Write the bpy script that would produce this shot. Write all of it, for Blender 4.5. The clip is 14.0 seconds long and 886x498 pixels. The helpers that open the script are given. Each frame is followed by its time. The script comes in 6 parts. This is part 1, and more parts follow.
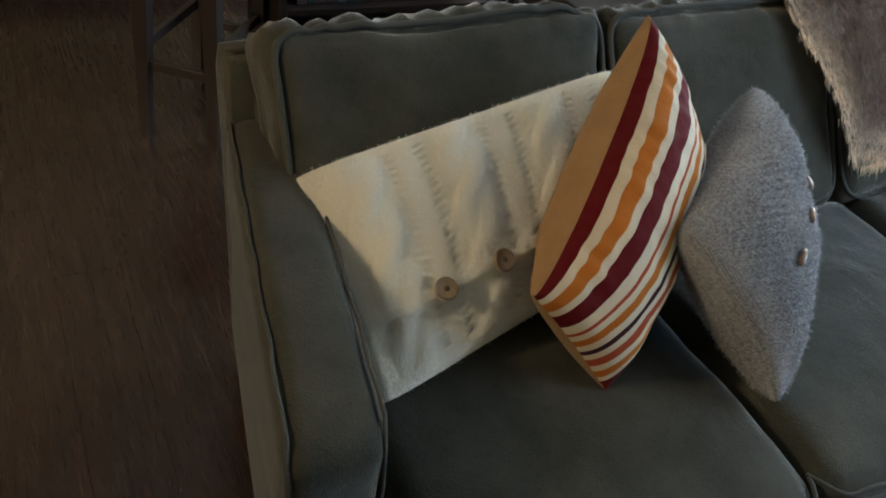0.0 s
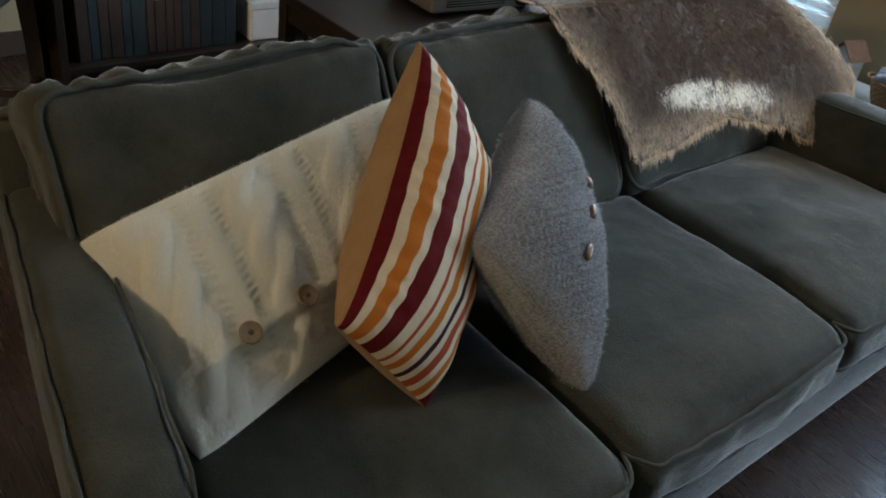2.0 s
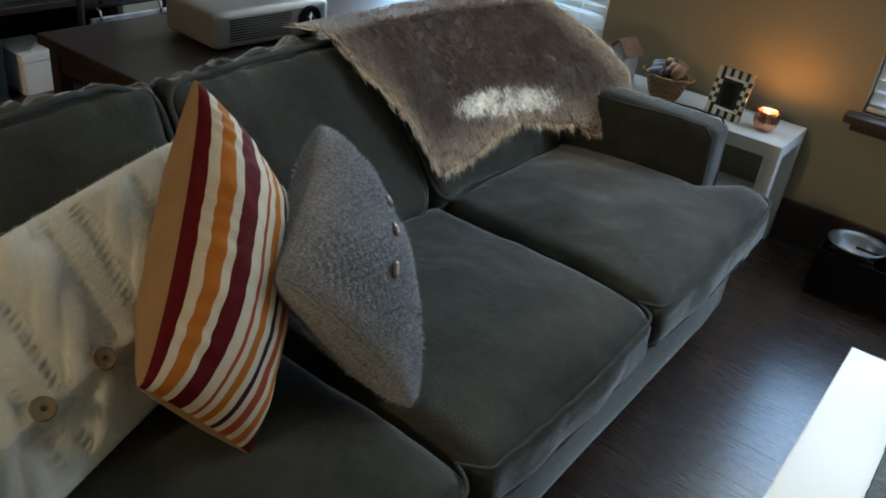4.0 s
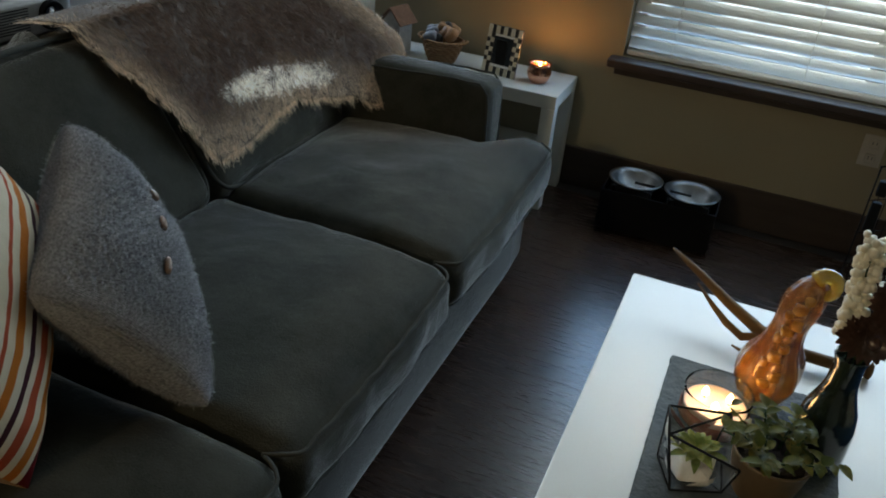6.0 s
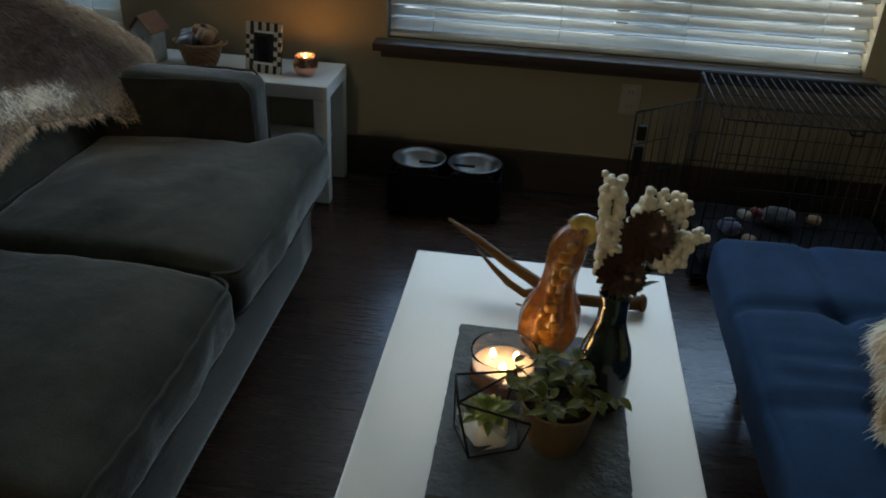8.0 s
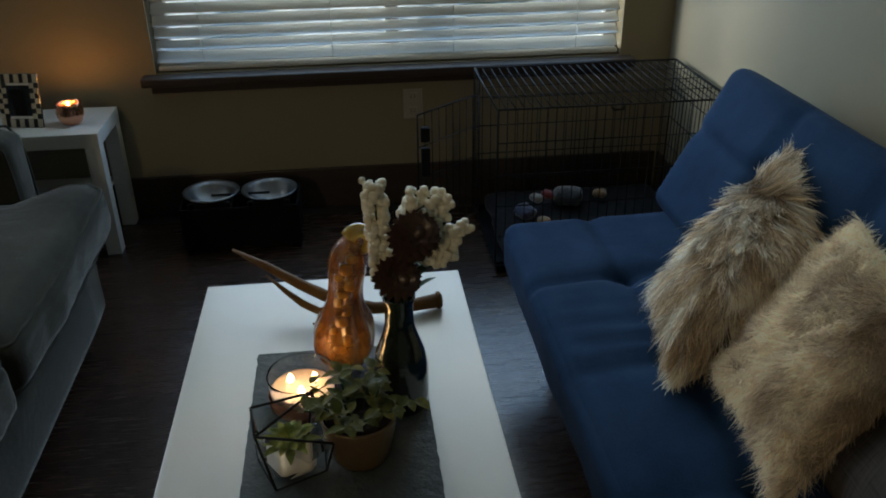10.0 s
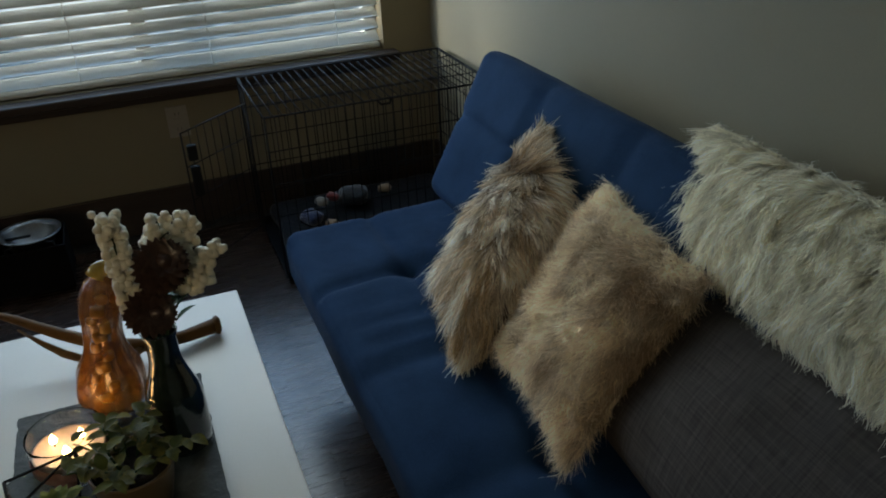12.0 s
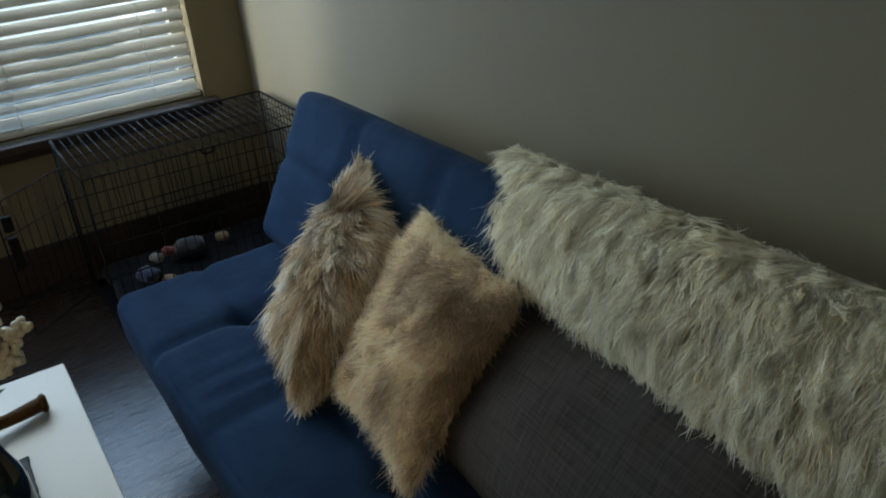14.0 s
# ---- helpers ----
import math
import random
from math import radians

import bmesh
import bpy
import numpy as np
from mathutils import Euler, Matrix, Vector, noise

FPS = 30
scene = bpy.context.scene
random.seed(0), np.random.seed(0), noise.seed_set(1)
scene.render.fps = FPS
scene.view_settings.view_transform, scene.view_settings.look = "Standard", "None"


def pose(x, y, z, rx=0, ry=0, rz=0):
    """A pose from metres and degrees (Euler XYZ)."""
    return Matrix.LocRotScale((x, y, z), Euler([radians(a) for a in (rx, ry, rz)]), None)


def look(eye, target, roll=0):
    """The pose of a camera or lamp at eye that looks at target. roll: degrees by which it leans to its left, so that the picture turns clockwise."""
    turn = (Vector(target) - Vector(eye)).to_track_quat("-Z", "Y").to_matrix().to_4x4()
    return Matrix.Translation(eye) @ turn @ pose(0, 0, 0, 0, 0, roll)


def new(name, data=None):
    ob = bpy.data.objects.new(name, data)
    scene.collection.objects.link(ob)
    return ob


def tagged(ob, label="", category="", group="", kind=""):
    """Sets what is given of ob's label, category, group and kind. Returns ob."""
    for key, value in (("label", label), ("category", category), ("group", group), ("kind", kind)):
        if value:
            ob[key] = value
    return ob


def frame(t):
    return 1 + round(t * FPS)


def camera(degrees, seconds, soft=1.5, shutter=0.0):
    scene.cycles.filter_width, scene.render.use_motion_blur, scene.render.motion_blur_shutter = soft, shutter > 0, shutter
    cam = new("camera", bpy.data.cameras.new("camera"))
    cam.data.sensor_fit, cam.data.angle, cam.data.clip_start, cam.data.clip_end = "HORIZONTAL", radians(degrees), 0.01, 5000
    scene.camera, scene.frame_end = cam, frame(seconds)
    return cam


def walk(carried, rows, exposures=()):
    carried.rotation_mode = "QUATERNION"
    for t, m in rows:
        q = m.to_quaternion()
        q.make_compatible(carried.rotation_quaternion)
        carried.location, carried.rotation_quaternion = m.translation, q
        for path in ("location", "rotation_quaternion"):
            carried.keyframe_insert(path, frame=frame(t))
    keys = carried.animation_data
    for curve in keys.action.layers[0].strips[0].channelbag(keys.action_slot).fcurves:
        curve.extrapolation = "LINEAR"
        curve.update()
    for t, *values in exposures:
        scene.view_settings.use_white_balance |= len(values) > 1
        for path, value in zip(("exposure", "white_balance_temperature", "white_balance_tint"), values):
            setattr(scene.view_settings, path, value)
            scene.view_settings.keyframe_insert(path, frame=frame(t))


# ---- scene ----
cam = camera(56.0, 14.0, soft=1.9)
PATH = [
    (0, (-0.549, -1.882, 1.415), (-1.899, -1.032, 0.208), 10.6),
    (0.5, (-0.541, -1.868, 1.417), (-1.856, -0.944, 0.228), 10.8),
    (1, (-0.532, -1.85, 1.422), (-1.815, -0.849, 0.259), 10.2),
    (1.5, (-0.511, -1.832, 1.427), (-1.757, -0.754, 0.293), 9.7),
    (2, (-0.495, -1.82, 1.433), (-1.699, -0.657, 0.337), 9.3),
    (2.5, (-0.477, -1.802, 1.438), (-1.623, -0.551, 0.378), 9.1),
    (5, (-0.435, -1.749, 1.435), (-1.214, -0.194, 0.447), 7.1),
    (5.5, (-0.412, -1.732, 1.424), (-1.08, -0.127, 0.437), 7.0),
    (6, (-0.395, -1.717, 1.414), (-0.984, -0.083, 0.422), 6.0),
    (6.5, (-0.374, -1.701, 1.413), (-0.833, -0.023, 0.427), 5.2),
    (7, (-0.349, -1.683, 1.402), (-0.717, 0.024, 0.426), 4.7),
    (7.5, (-0.324, -1.668, 1.395), (-0.609, 0.057, 0.424), 3.9),
    (8, (-0.303, -1.654, 1.386), (-0.492, 0.084, 0.415), 3.0),
    (10.5, (-0.176, -1.638, 1.375), (0.136, 0.107, 0.449), -1.3),
    (11, (-0.149, -1.632, 1.369), (0.283, 0.083, 0.435), -1.7),
    (11.5, (-0.128, -1.632, 1.368), (0.416, 0.046, 0.423), -2.2),
    (12, (-0.111, -1.632, 1.369), (0.51, 0.019, 0.426), -2.8),
    (12.5, (-0.098, -1.635, 1.372), (0.585, -0.006, 0.434), -3.5),
    (13, (-0.083, -1.641, 1.374), (0.651, -0.024, 0.452), -4.2),
    (13.5, (-0.061, -1.664, 1.381), (0.758, -0.09, 0.459), -4.9),
    (14, (-0.052, -1.695, 1.396), (0.87, -0.168, 0.49), -5.1),
]
# the film camera's own exposure: open on the dark end of the sofa, closing down as the window comes in
EXPOSURES = [(0.0, 2.26, 6650, 10), (1.5, 2.02, 6650, 10), (2.5, 1.86, 6650, 10), (5.0, 1.48, 6650, 6), (6.5, 0.88, 6700, 6), (7.5, 0.56, 6750, 6), (8.0, 0.46, 6750, 6), (10.5, 0.28, 6750, 6), (11.0, 0.23, 6750, 6), (12.0, 0.28, 6750, 6), (13.5, 0.46, 6800, 6), (14.0, 0.53, 6850, 6)]
walk(cam, [(t, look(eye, target, roll)) for t, eye, target, roll in PATH], EXPOSURES)

# ---- world, sun and large lights ----
world = bpy.data.worlds.new("world")
scene.world = world
world.use_nodes = True
wn = world.node_tree
bg = wn.nodes["Background"]
sky = wn.nodes.new("ShaderNodeTexSky")
sky.sky_type, sky.sun_disc, sky.sun_elevation, sky.sun_rotation = "NISHITA", False, radians(14), radians(-71)
wn.links.new(sky.outputs[0], bg.inputs[0])
bg.inputs[1].default_value = 0.05
scene.view_settings.exposure = 0.0


def lamp(name, kind, m, energy, colour, size=0.1, size_y=None):
    data = bpy.data.lights.new(name, kind)
    data.energy, data.color = energy, colour
    if kind == "AREA":
        data.shape, data.size, data.size_y = "RECTANGLE", size, size_y or size
    else:
        data.shadow_soft_size = size
    ob = new(name, data)
    ob.matrix_world = m
    return ob


WALL_Y, WALL_X, BACK_X, REAR_Y, TOP = 1.39, 1.02, -4.0, -7.5, 2.45
# daylight in the openings of the two blinded windows
PALE, BLUE = (0.70, 0.85, 1.0), (0.30, 0.56, 1.0)
for wx, wide, outer, low, high in ((-0.03, 1.66, 4.5, 6.8, 14), (-2.53, 1.15, 5, 6, 18)):
    # pale light through the slats and high in the opening, blue light from the shaded ground low in it
    lamp("window_daylight", "AREA", look((wx, WALL_Y + 0.17, 1.40), (wx, WALL_Y - 1.2, 1.24)), outer, PALE, wide - 0.05, 1.15)
    lamp("window_daylight", "AREA", look((wx, WALL_Y + 0.003, 0.88), (wx, WALL_Y - 1.2, 0.80)), low, BLUE, wide, 0.54)
    lamp("window_daylight", "AREA", look((wx, WALL_Y + 0.003, 1.70), (wx, WALL_Y - 1.2, 1.40)), high, PALE, wide, 1.02)
sun = lamp("sun", "SUN", look((-9.0, 4.4, 4.0), (1.0, 1.0, 1.3)), 5.0, (0.95, 0.98, 1.0))
sun.data.angle = radians(20)


# ---- materials ----
def nodes(name):
    m = bpy.data.materials.new(name)
    m.use_nodes = True
    t = m.node_tree
    return m, t, t.nodes["Principled BSDF"]


def mix_colour(t, fac, a, b):
    n = t.nodes.new("ShaderNodeMix")
    n.data_type = "RGBA"
    for sock, v in ((n.inputs[0], fac), (n.inputs[6], a), (n.inputs[7], b)):
        if hasattr(v, "links"):
            t.links.new(v, sock)
        else:
            sock.default_value = v if isinstance(v, float) else (*v, 1)
    return n.outputs[2]


def noise_fac(t, scale, detail=4, lo=0.3, hi=0.7, vec=None, rough=0.6):
    n = t.nodes.new("ShaderNodeTexNoise")
    n.inputs["Scale"].default_value, n.inputs["Detail"].default_value, n.inputs["Roughness"].default_value = scale, detail, rough
    if vec is not None:
        t.links.new(vec, n.inputs["Vector"])
    r = t.nodes.new("ShaderNodeMapRange")
    r.inputs[1].default_value, r.inputs[2].default_value = lo, hi
    t.links.new(n.outputs[0], r.inputs[0])
    return r.outputs[0]


def coords(t, stretch=(1, 1, 1), kind="Object"):
    c = t.nodes.new("ShaderNodeTexCoord")
    mp = t.nodes.new("ShaderNodeMapping")
    mp.inputs["Scale"].default_value = stretch
    t.links.new(c.outputs[kind], mp.inputs[0])
    return mp.outputs[0]


def bump(t, bsdf, height, strength=0.3, distance=0.002):
    b = t.nodes.new("ShaderNodeBump")
    b.inputs["Strength"].default_value, b.inputs["Distance"].default_value = strength, distance
    t.links.new(height, b.inputs["Height"])
    t.links.new(b.outputs[0], bsdf.inputs["Normal"])


def surface(name, a, b, big=3.0, fine=60.0, rough=0.6, relief=0.2, depth=0.002, metal=0.0, sheen=0.0, stretch=(1, 1, 1), spread=0.15, spec=0.5):
    """A two-scale surface: broad mottling from a to b, fine grain and relief."""
    m, t, p = nodes(name)
    v = coords(t, stretch)
    broad = noise_fac(t, big, 5, 0.3, 0.7, v)
    grain = noise_fac(t, fine, 3, 0.25, 0.75, v)
    c = mix_colour(t, broad, a, b)
    dark = tuple(x * (1 - spread * 2) for x in a)
    k = t.nodes.new("ShaderNodeMath")
    k.operation = "MULTIPLY"
    k.inputs[1].default_value = 0.5
    t.links.new(grain, k.inputs[0])
    c = mix_colour(t, k.outputs[0], c, dark)
    t.links.new(c, p.inputs["Base Color"])
    p.inputs["Roughness"].default_value, p.inputs["Metallic"].default_value = rough, metal
    p.inputs["Sheen Weight"].default_value, p.inputs["Specular IOR Level"].default_value = sheen, spec
    bump(t, p, grain, relief, depth)
    return m


def fabric(name, a, b, weave=900.0, sheen=0.3, relief=0.35, big=5.0):
    """Woven or napped cloth: brushed patches, fine thread grain and sheen."""
    m, t, p = nodes(name)
    v = coords(t)
    broad = noise_fac(t, big, 6, 0.32, 0.68, v, 0.65)
    thread = noise_fac(t, weave * 0.35, 2, 0.2, 0.8, v)
    c = mix_colour(t, broad, a, b)
    c2 = mix_colour(t, thread, c, tuple(min(1, x * 1.35) for x in b))
    half = mix_colour(t, 0.4, c, c2)
    t.links.new(half, p.inputs["Base Color"])
    p.inputs["Roughness"].default_value = 0.9
    p.inputs["Specular IOR Level"].default_value = 0.1
    p.inputs["Sheen Weight"].default_value, p.inputs["Sheen Roughness"].default_value = sheen, 0.26
    p.inputs["Sheen Tint"].default_value = (1.0, 1.0, 0.98, 1)
    soft = noise_fac(t, 45, 4, 0.2, 0.8, v)
    add = t.nodes.new("ShaderNodeMath")
    add.operation = "ADD"
    t.links.new(soft, add.inputs[0])
    t.links.new(thread, add.inputs[1])
    bump(t, p, add.outputs[0], relief, 0.0025)
    return m


def glass(name, colour, rough=0.02, ior=1.45):
    m, t, p = nodes(name)
    p.inputs["Base Color"].default_value = (*colour, 1)
    p.inputs["Roughness"].default_value, p.inputs["Transmission Weight"].default_value, p.inputs["IOR"].default_value = rough, 1.0, ior
    return m


def glow(name, colour, strength):
    m, t, p = nodes(name)
    p.inputs["Base Color"].default_value = (*colour, 1)
    p.inputs["Emission Color"].default_value = (*colour, 1)
    p.inputs["Emission Strength"].default_value = strength
    return m


def fur_material(name, rough=0.75):
    """Strand colour from the hide's own tint, paler to the tip, uneven from strand to strand."""
    m, t, p = nodes(name)
    at = t.nodes.new("ShaderNodeVertexColor")
    at.layer_name = "tint"
    g = t.nodes.new("ShaderNodeNewGeometry")
    r = t.nodes.new("ShaderNodeMapRange")
    r.inputs[3].default_value, r.inputs[4].default_value = 0.84, 1.3
    t.links.new(g.outputs["Random Per Island"], r.inputs[0])
    mul = t.nodes.new("ShaderNodeVectorMath")
    mul.operation = "SCALE"
    t.links.new(at.outputs[0], mul.inputs[0])
    t.links.new(r.outputs[0], mul.inputs["Scale"])
    t.links.new(mul.outputs[0], p.inputs["Base Color"])
    p.inputs["Roughness"].default_value, p.inputs["Sheen Weight"].default_value = rough, 0.2
    p.inputs["Specular IOR Level"].default_value = 0.3
    thin = t.nodes.new("ShaderNodeBsdfTranslucent")
    t.links.new(mul.outputs[0], thin.inputs[0])
    blend = t.nodes.new("ShaderNodeMixShader")
    blend.inputs[0].default_value = 0.42
    t.links.new(p.outputs[0], blend.inputs[1])
    t.links.new(thin.outputs[0], blend.inputs[2])
    t.links.new(blend.outputs[0], t.nodes["Material Output"].inputs[0])
    return m


def plank_material():
    m, t, p = nodes("floor_planks")
    info = t.nodes.new("ShaderNodeObjectInfo")
    c = t.nodes.new("ShaderNodeTexCoord")
    off = t.nodes.new("ShaderNodeVectorMath")
    off.operation = "MULTIPLY_ADD"
    off.inputs[1].default_value = (1.1, 16, 1)
    t.links.new(c.outputs["Object"], off.inputs[0])
    sc = t.nodes.new("ShaderNodeVectorMath")
    sc.operation = "SCALE"
    sc.inputs[0].default_value = (40, 70, 30)
    t.links.new(info.outputs["Random"], sc.inputs["Scale"])
    t.links.new(sc.outputs[0], off.inputs[2])
    grain = noise_fac(t, 3.0, 8, 0.3, 0.72, off.outputs[0], 0.7)
    streak = noise_fac(t, 9.0, 4, 0.35, 0.8, off.outputs[0], 0.6)
    col = mix_colour(t, grain, (0.012, 0.0066, 0.0045), (0.040, 0.0225, 0.0148))
    tone = mix_colour(t, info.outputs["Random"], (0.86, 0.86, 0.87), (1.14, 1.12, 1.10))
    mul = t.nodes.new("ShaderNodeMix")
    mul.data_type, mul.blend_type = "RGBA", "MULTIPLY"
    mul.inputs[0].default_value = 1.0
    t.links.new(col, mul.inputs[6])
    t.links.new(tone, mul.inputs[7])
    t.links.new(mul.outputs[2], p.inputs["Base Color"])
    rr = t.nodes.new("ShaderNodeMapRange")
    rr.inputs[3].default_value, rr.inputs[4].default_value = 0.25, 0.30
    t.links.new(streak, rr.inputs[0])
    t.links.new(rr.outputs[0], p.inputs["Roughness"])
    p.inputs["Specular IOR Level"].default_value = 0.65
    bump(t, p, grain, 0.012, 0.0002)
    return m


M = {}
M["wall"] = surface("wall_paint", (0.245, 0.208, 0.132), (0.270, 0.230, 0.147), 1.5, 220, 0.75, 0.12, 0.001, spread=0.02)
M["ceiling"] = surface("ceiling_paint", (0.44, 0.43, 0.40), (0.47, 0.46, 0.43), 1.5, 160, 0.85, 0.2, 0.002, spread=0.02)
M["trim"] = surface("dark_trim", (0.04, 0.028, 0.021), (0.062, 0.044, 0.034), 4, 70, 0.45, 0.15, 0.001, stretch=(1, 8, 8), spec=0.3)
M["plank"] = plank_material()
M["subfloor"] = surface("subfloor", (0.03, 0.026, 0.022), (0.04, 0.034, 0.03), 4, 80, 0.9)
M["white_frame"] = surface("white_frame", (0.74, 0.74, 0.72), (0.8, 0.8, 0.78), 3, 120, 0.4, 0.05, 0.0005, spread=0.03)
M["slat"] = surface("blind_slat", (0.53, 0.54, 0.50), (0.59, 0.60, 0.56), 6, 90, 0.5, 0.06, 0.0005, spread=0.04, stretch=(1, 6, 6))
M["cord"] = surface("cord", (0.7, 0.7, 0.66), (0.75, 0.75, 0.7), 8, 300, 0.8)
M["sofa"] = fabric("sofa_velvet", (0.013, 0.0132, 0.0102), (0.046, 0.0455, 0.036), 900, 0.65, 0.4, 6)
M["piping"] = fabric("sofa_piping", (0.032, 0.033, 0.028), (0.05, 0.05, 0.043), 900, 0.05, 0.3, 9)
M["futon"] = fabric("blue_suede", (0.005, 0.019, 0.050), (0.017, 0.044, 0.096), 900, 0.06, 0.3, 5)
M["white_lacquer"] = surface("white_lacquer", (0.58, 0.57, 0.515), (0.63, 0.62, 0.565), 2, 260, 0.32, 0.03, 0.0004, spread=0.02)
M["slate"] = surface("slate", (0.04, 0.05, 0.05), (0.08, 0.094, 0.092), 7, 55, 0.7, 0.8, 0.004, spread=0.2)
M["black_metal"] = surface("black_metal", (0.008, 0.009, 0.010), (0.018, 0.019, 0.020), 12, 150, 0.8, 0.1, 0.0005, metal=0.0, spec=0.12)
M["dark_wood"] = surface("dark_wood", (0.012, 0.008, 0.006), (0.026, 0.016, 0.012), 5, 60, 0.4, 0.15, 0.001, stretch=(1, 1, 0.15))
M["steel"] = surface("steel", (0.17, 0.17, 0.165), (0.25, 0.25, 0.24), 6, 160, 0.42, 0.05, 0.0004, metal=1.0)
M["copper"] = surface("copper", (0.72, 0.33, 0.2), (0.86, 0.45, 0.29), 9, 60, 0.2, 0.4, 0.003, metal=1.0)
M["wax"] = surface("wax", (0.46, 0.38, 0.37), (0.54, 0.46, 0.44), 8, 90, 0.45, 0.1, 0.001)
M["glass"] = glass("clear_glass", (1, 1, 1))
M["thin_glass"] = glass("thin_glass", (1, 1, 1), 0.01, 1.18)
M["flame"] = glow("flame", (1.0, 0.62, 0.22), 24.0)
M["wick"] = surface("wick", (0.03, 0.02, 0.02), (0.05, 0.04, 0.03), 30, 200, 0.9)
M["fur"] = fur_material("fur_strands")
M["hide"] = surface("hide_leather", (0.10, 0.08, 0.068), (0.16, 0.13, 0.105), 6, 100, 0.9)
M["black_plastic"] = surface("black_plastic", (0.005, 0.005, 0.0055), (0.009, 0.009, 0.010), 8, 120, 0.8, spec=0.08)



# ---- building helpers ----
PLACE = {}


def thing(name, base, label, category, group="", kind=""):
    """An empty at the thing's base, to which its parts belong; parts are given in world metres."""
    e = new(name)
    e.empty_display_size = 0.05
    e.matrix_world = Matrix.Translation(base)
    PLACE[e] = Matrix.Translation(base)
    return tagged(e, label, category, group, kind)


def adopt(ob, parent):
    if parent is not None:
        ob.parent = parent
        ob.matrix_parent_inverse = PLACE[parent].inverted()
    PLACE[ob] = ob.matrix_basis.copy()
    return ob


def mesh_of(name, verts, faces, mat=None, smooth=True, uv=None):
    me = bpy.data.meshes.new(name)
    me.from_pydata([tuple(v) for v in verts], [], [tuple(f) for f in faces])
    if mat is not None:
        me.materials.append(mat)
    if smooth:
        me.polygons.foreach_set("use_smooth", [True] * len(me.polygons))
    if uv is not None:
        layer = me.uv_layers.new(name="UVMap")
        idx = np.empty(len(me.loops), dtype=np.int32)
        me.loops.foreach_get("vertex_index", idx)
        layer.data.foreach_set("uv", np.asarray(uv, dtype=np.float32)[idx].ravel())
    me.update()
    return me


def part(name, shape, mat, parent, label="", smooth=True):
    """One mesh object under a thing or a part. shape: (verts, faces) or (verts, faces, uv), in world metres."""
    ob = new(name, mesh_of(name, shape[0], shape[1], mat, smooth, shape[2] if len(shape) > 2 else None))
    adopt(ob, parent)
    return tagged(ob, label)


def join(*shapes):
    vs, fs, n = [], [], 0
    for s in shapes:
        vs.extend(tuple(v) for v in s[0])
        fs.extend(tuple(i + n for i in f) for f in s[1])
        n += len(s[0])
    return vs, fs


def moved(shape, m):
    return [m @ Vector(v) for v in shape[0]], shape[1]


def block(x0, y0, z0, x1, y1, z1, bevel=0.0):
    """A box with its edges chamfered."""
    if bevel <= 0:
        v = [(x, y, z) for x in (x0, x1) for y in (y0, y1) for z in (z0, z1)]
        return v, [(0, 1, 3, 2), (4, 6, 7, 5), (0, 4, 5, 1), (2, 3, 7, 6), (0, 2, 6, 4), (1, 5, 7, 3)]
    bm = bmesh.new()
    bmesh.ops.create_cube(bm, size=1)
    for v in bm.verts:
        v.co = Vector((x0 + (v.co.x + 0.5) * (x1 - x0), y0 + (v.co.y + 0.5) * (y1 - y0), z0 + (v.co.z + 0.5) * (z1 - z0)))
    bmesh.ops.bevel(bm, geom=bm.edges[:], offset=bevel, segments=2, profile=0.5, affect="EDGES")
    bm.verts.index_update()
    out = [v.co.copy() for v in bm.verts], [[v.index for v in f.verts] for f in bm.faces]
    bm.free()
    return out


def soft_box(size, r=0.05, n=14, swell=(0, 0, 0), rumple=0.0, freq=4.0, seed=0.0, grow=None):
    """A cushion about the origin: a rounded box whose faces swell and rumple. grow: a function that moves each point."""
    bm = bmesh.new()
    bmesh.ops.create_cube(bm, size=2)
    bmesh.ops.subdivide_edges(bm, edges=bm.edges[:], cuts=n, use_grid_fill=True)
    h = Vector(size) / 2
    verts = []
    for v in bm.verts:
        q = Vector([math.copysign(abs(c) ** 0.8, c) if abs(c) < 1 else c for c in v.co])
        p = Vector([q[i] * h[i] for i in range(3)])
        core = Vector([max(-h[i] + r, min(h[i] - r, p[i])) for i in range(3)])
        d = p - core
        if d.length > 1e-6:
            p = core + d.normalized() * min(r, d.length if d.length < r else r)
        w = [1 - q[i] ** 2 for i in range(3)]
        s = Vector((swell[0] * w[1] * w[2] * q[0], swell[1] * w[0] * w[2] * q[1], swell[2] * w[0] * w[1] * q[2]))
        p += s
        if rumple:
            k = noise.noise(Vector((p.x * freq + seed, p.y * freq, p.z * freq)))
            k2 = noise.noise(Vector((p.x * freq * 3 + seed, p.y * freq * 3 + 5, p.z * freq * 3)))
            p += p.normalized() * rumple * (k + 0.4 * k2)
        if grow:
            p = Vector(grow(p, q))
        verts.append(p)
    bm.verts.index_update()
    out = verts, [[v.index for v in f.verts] for f in bm.faces]
    bm.free()
    return out


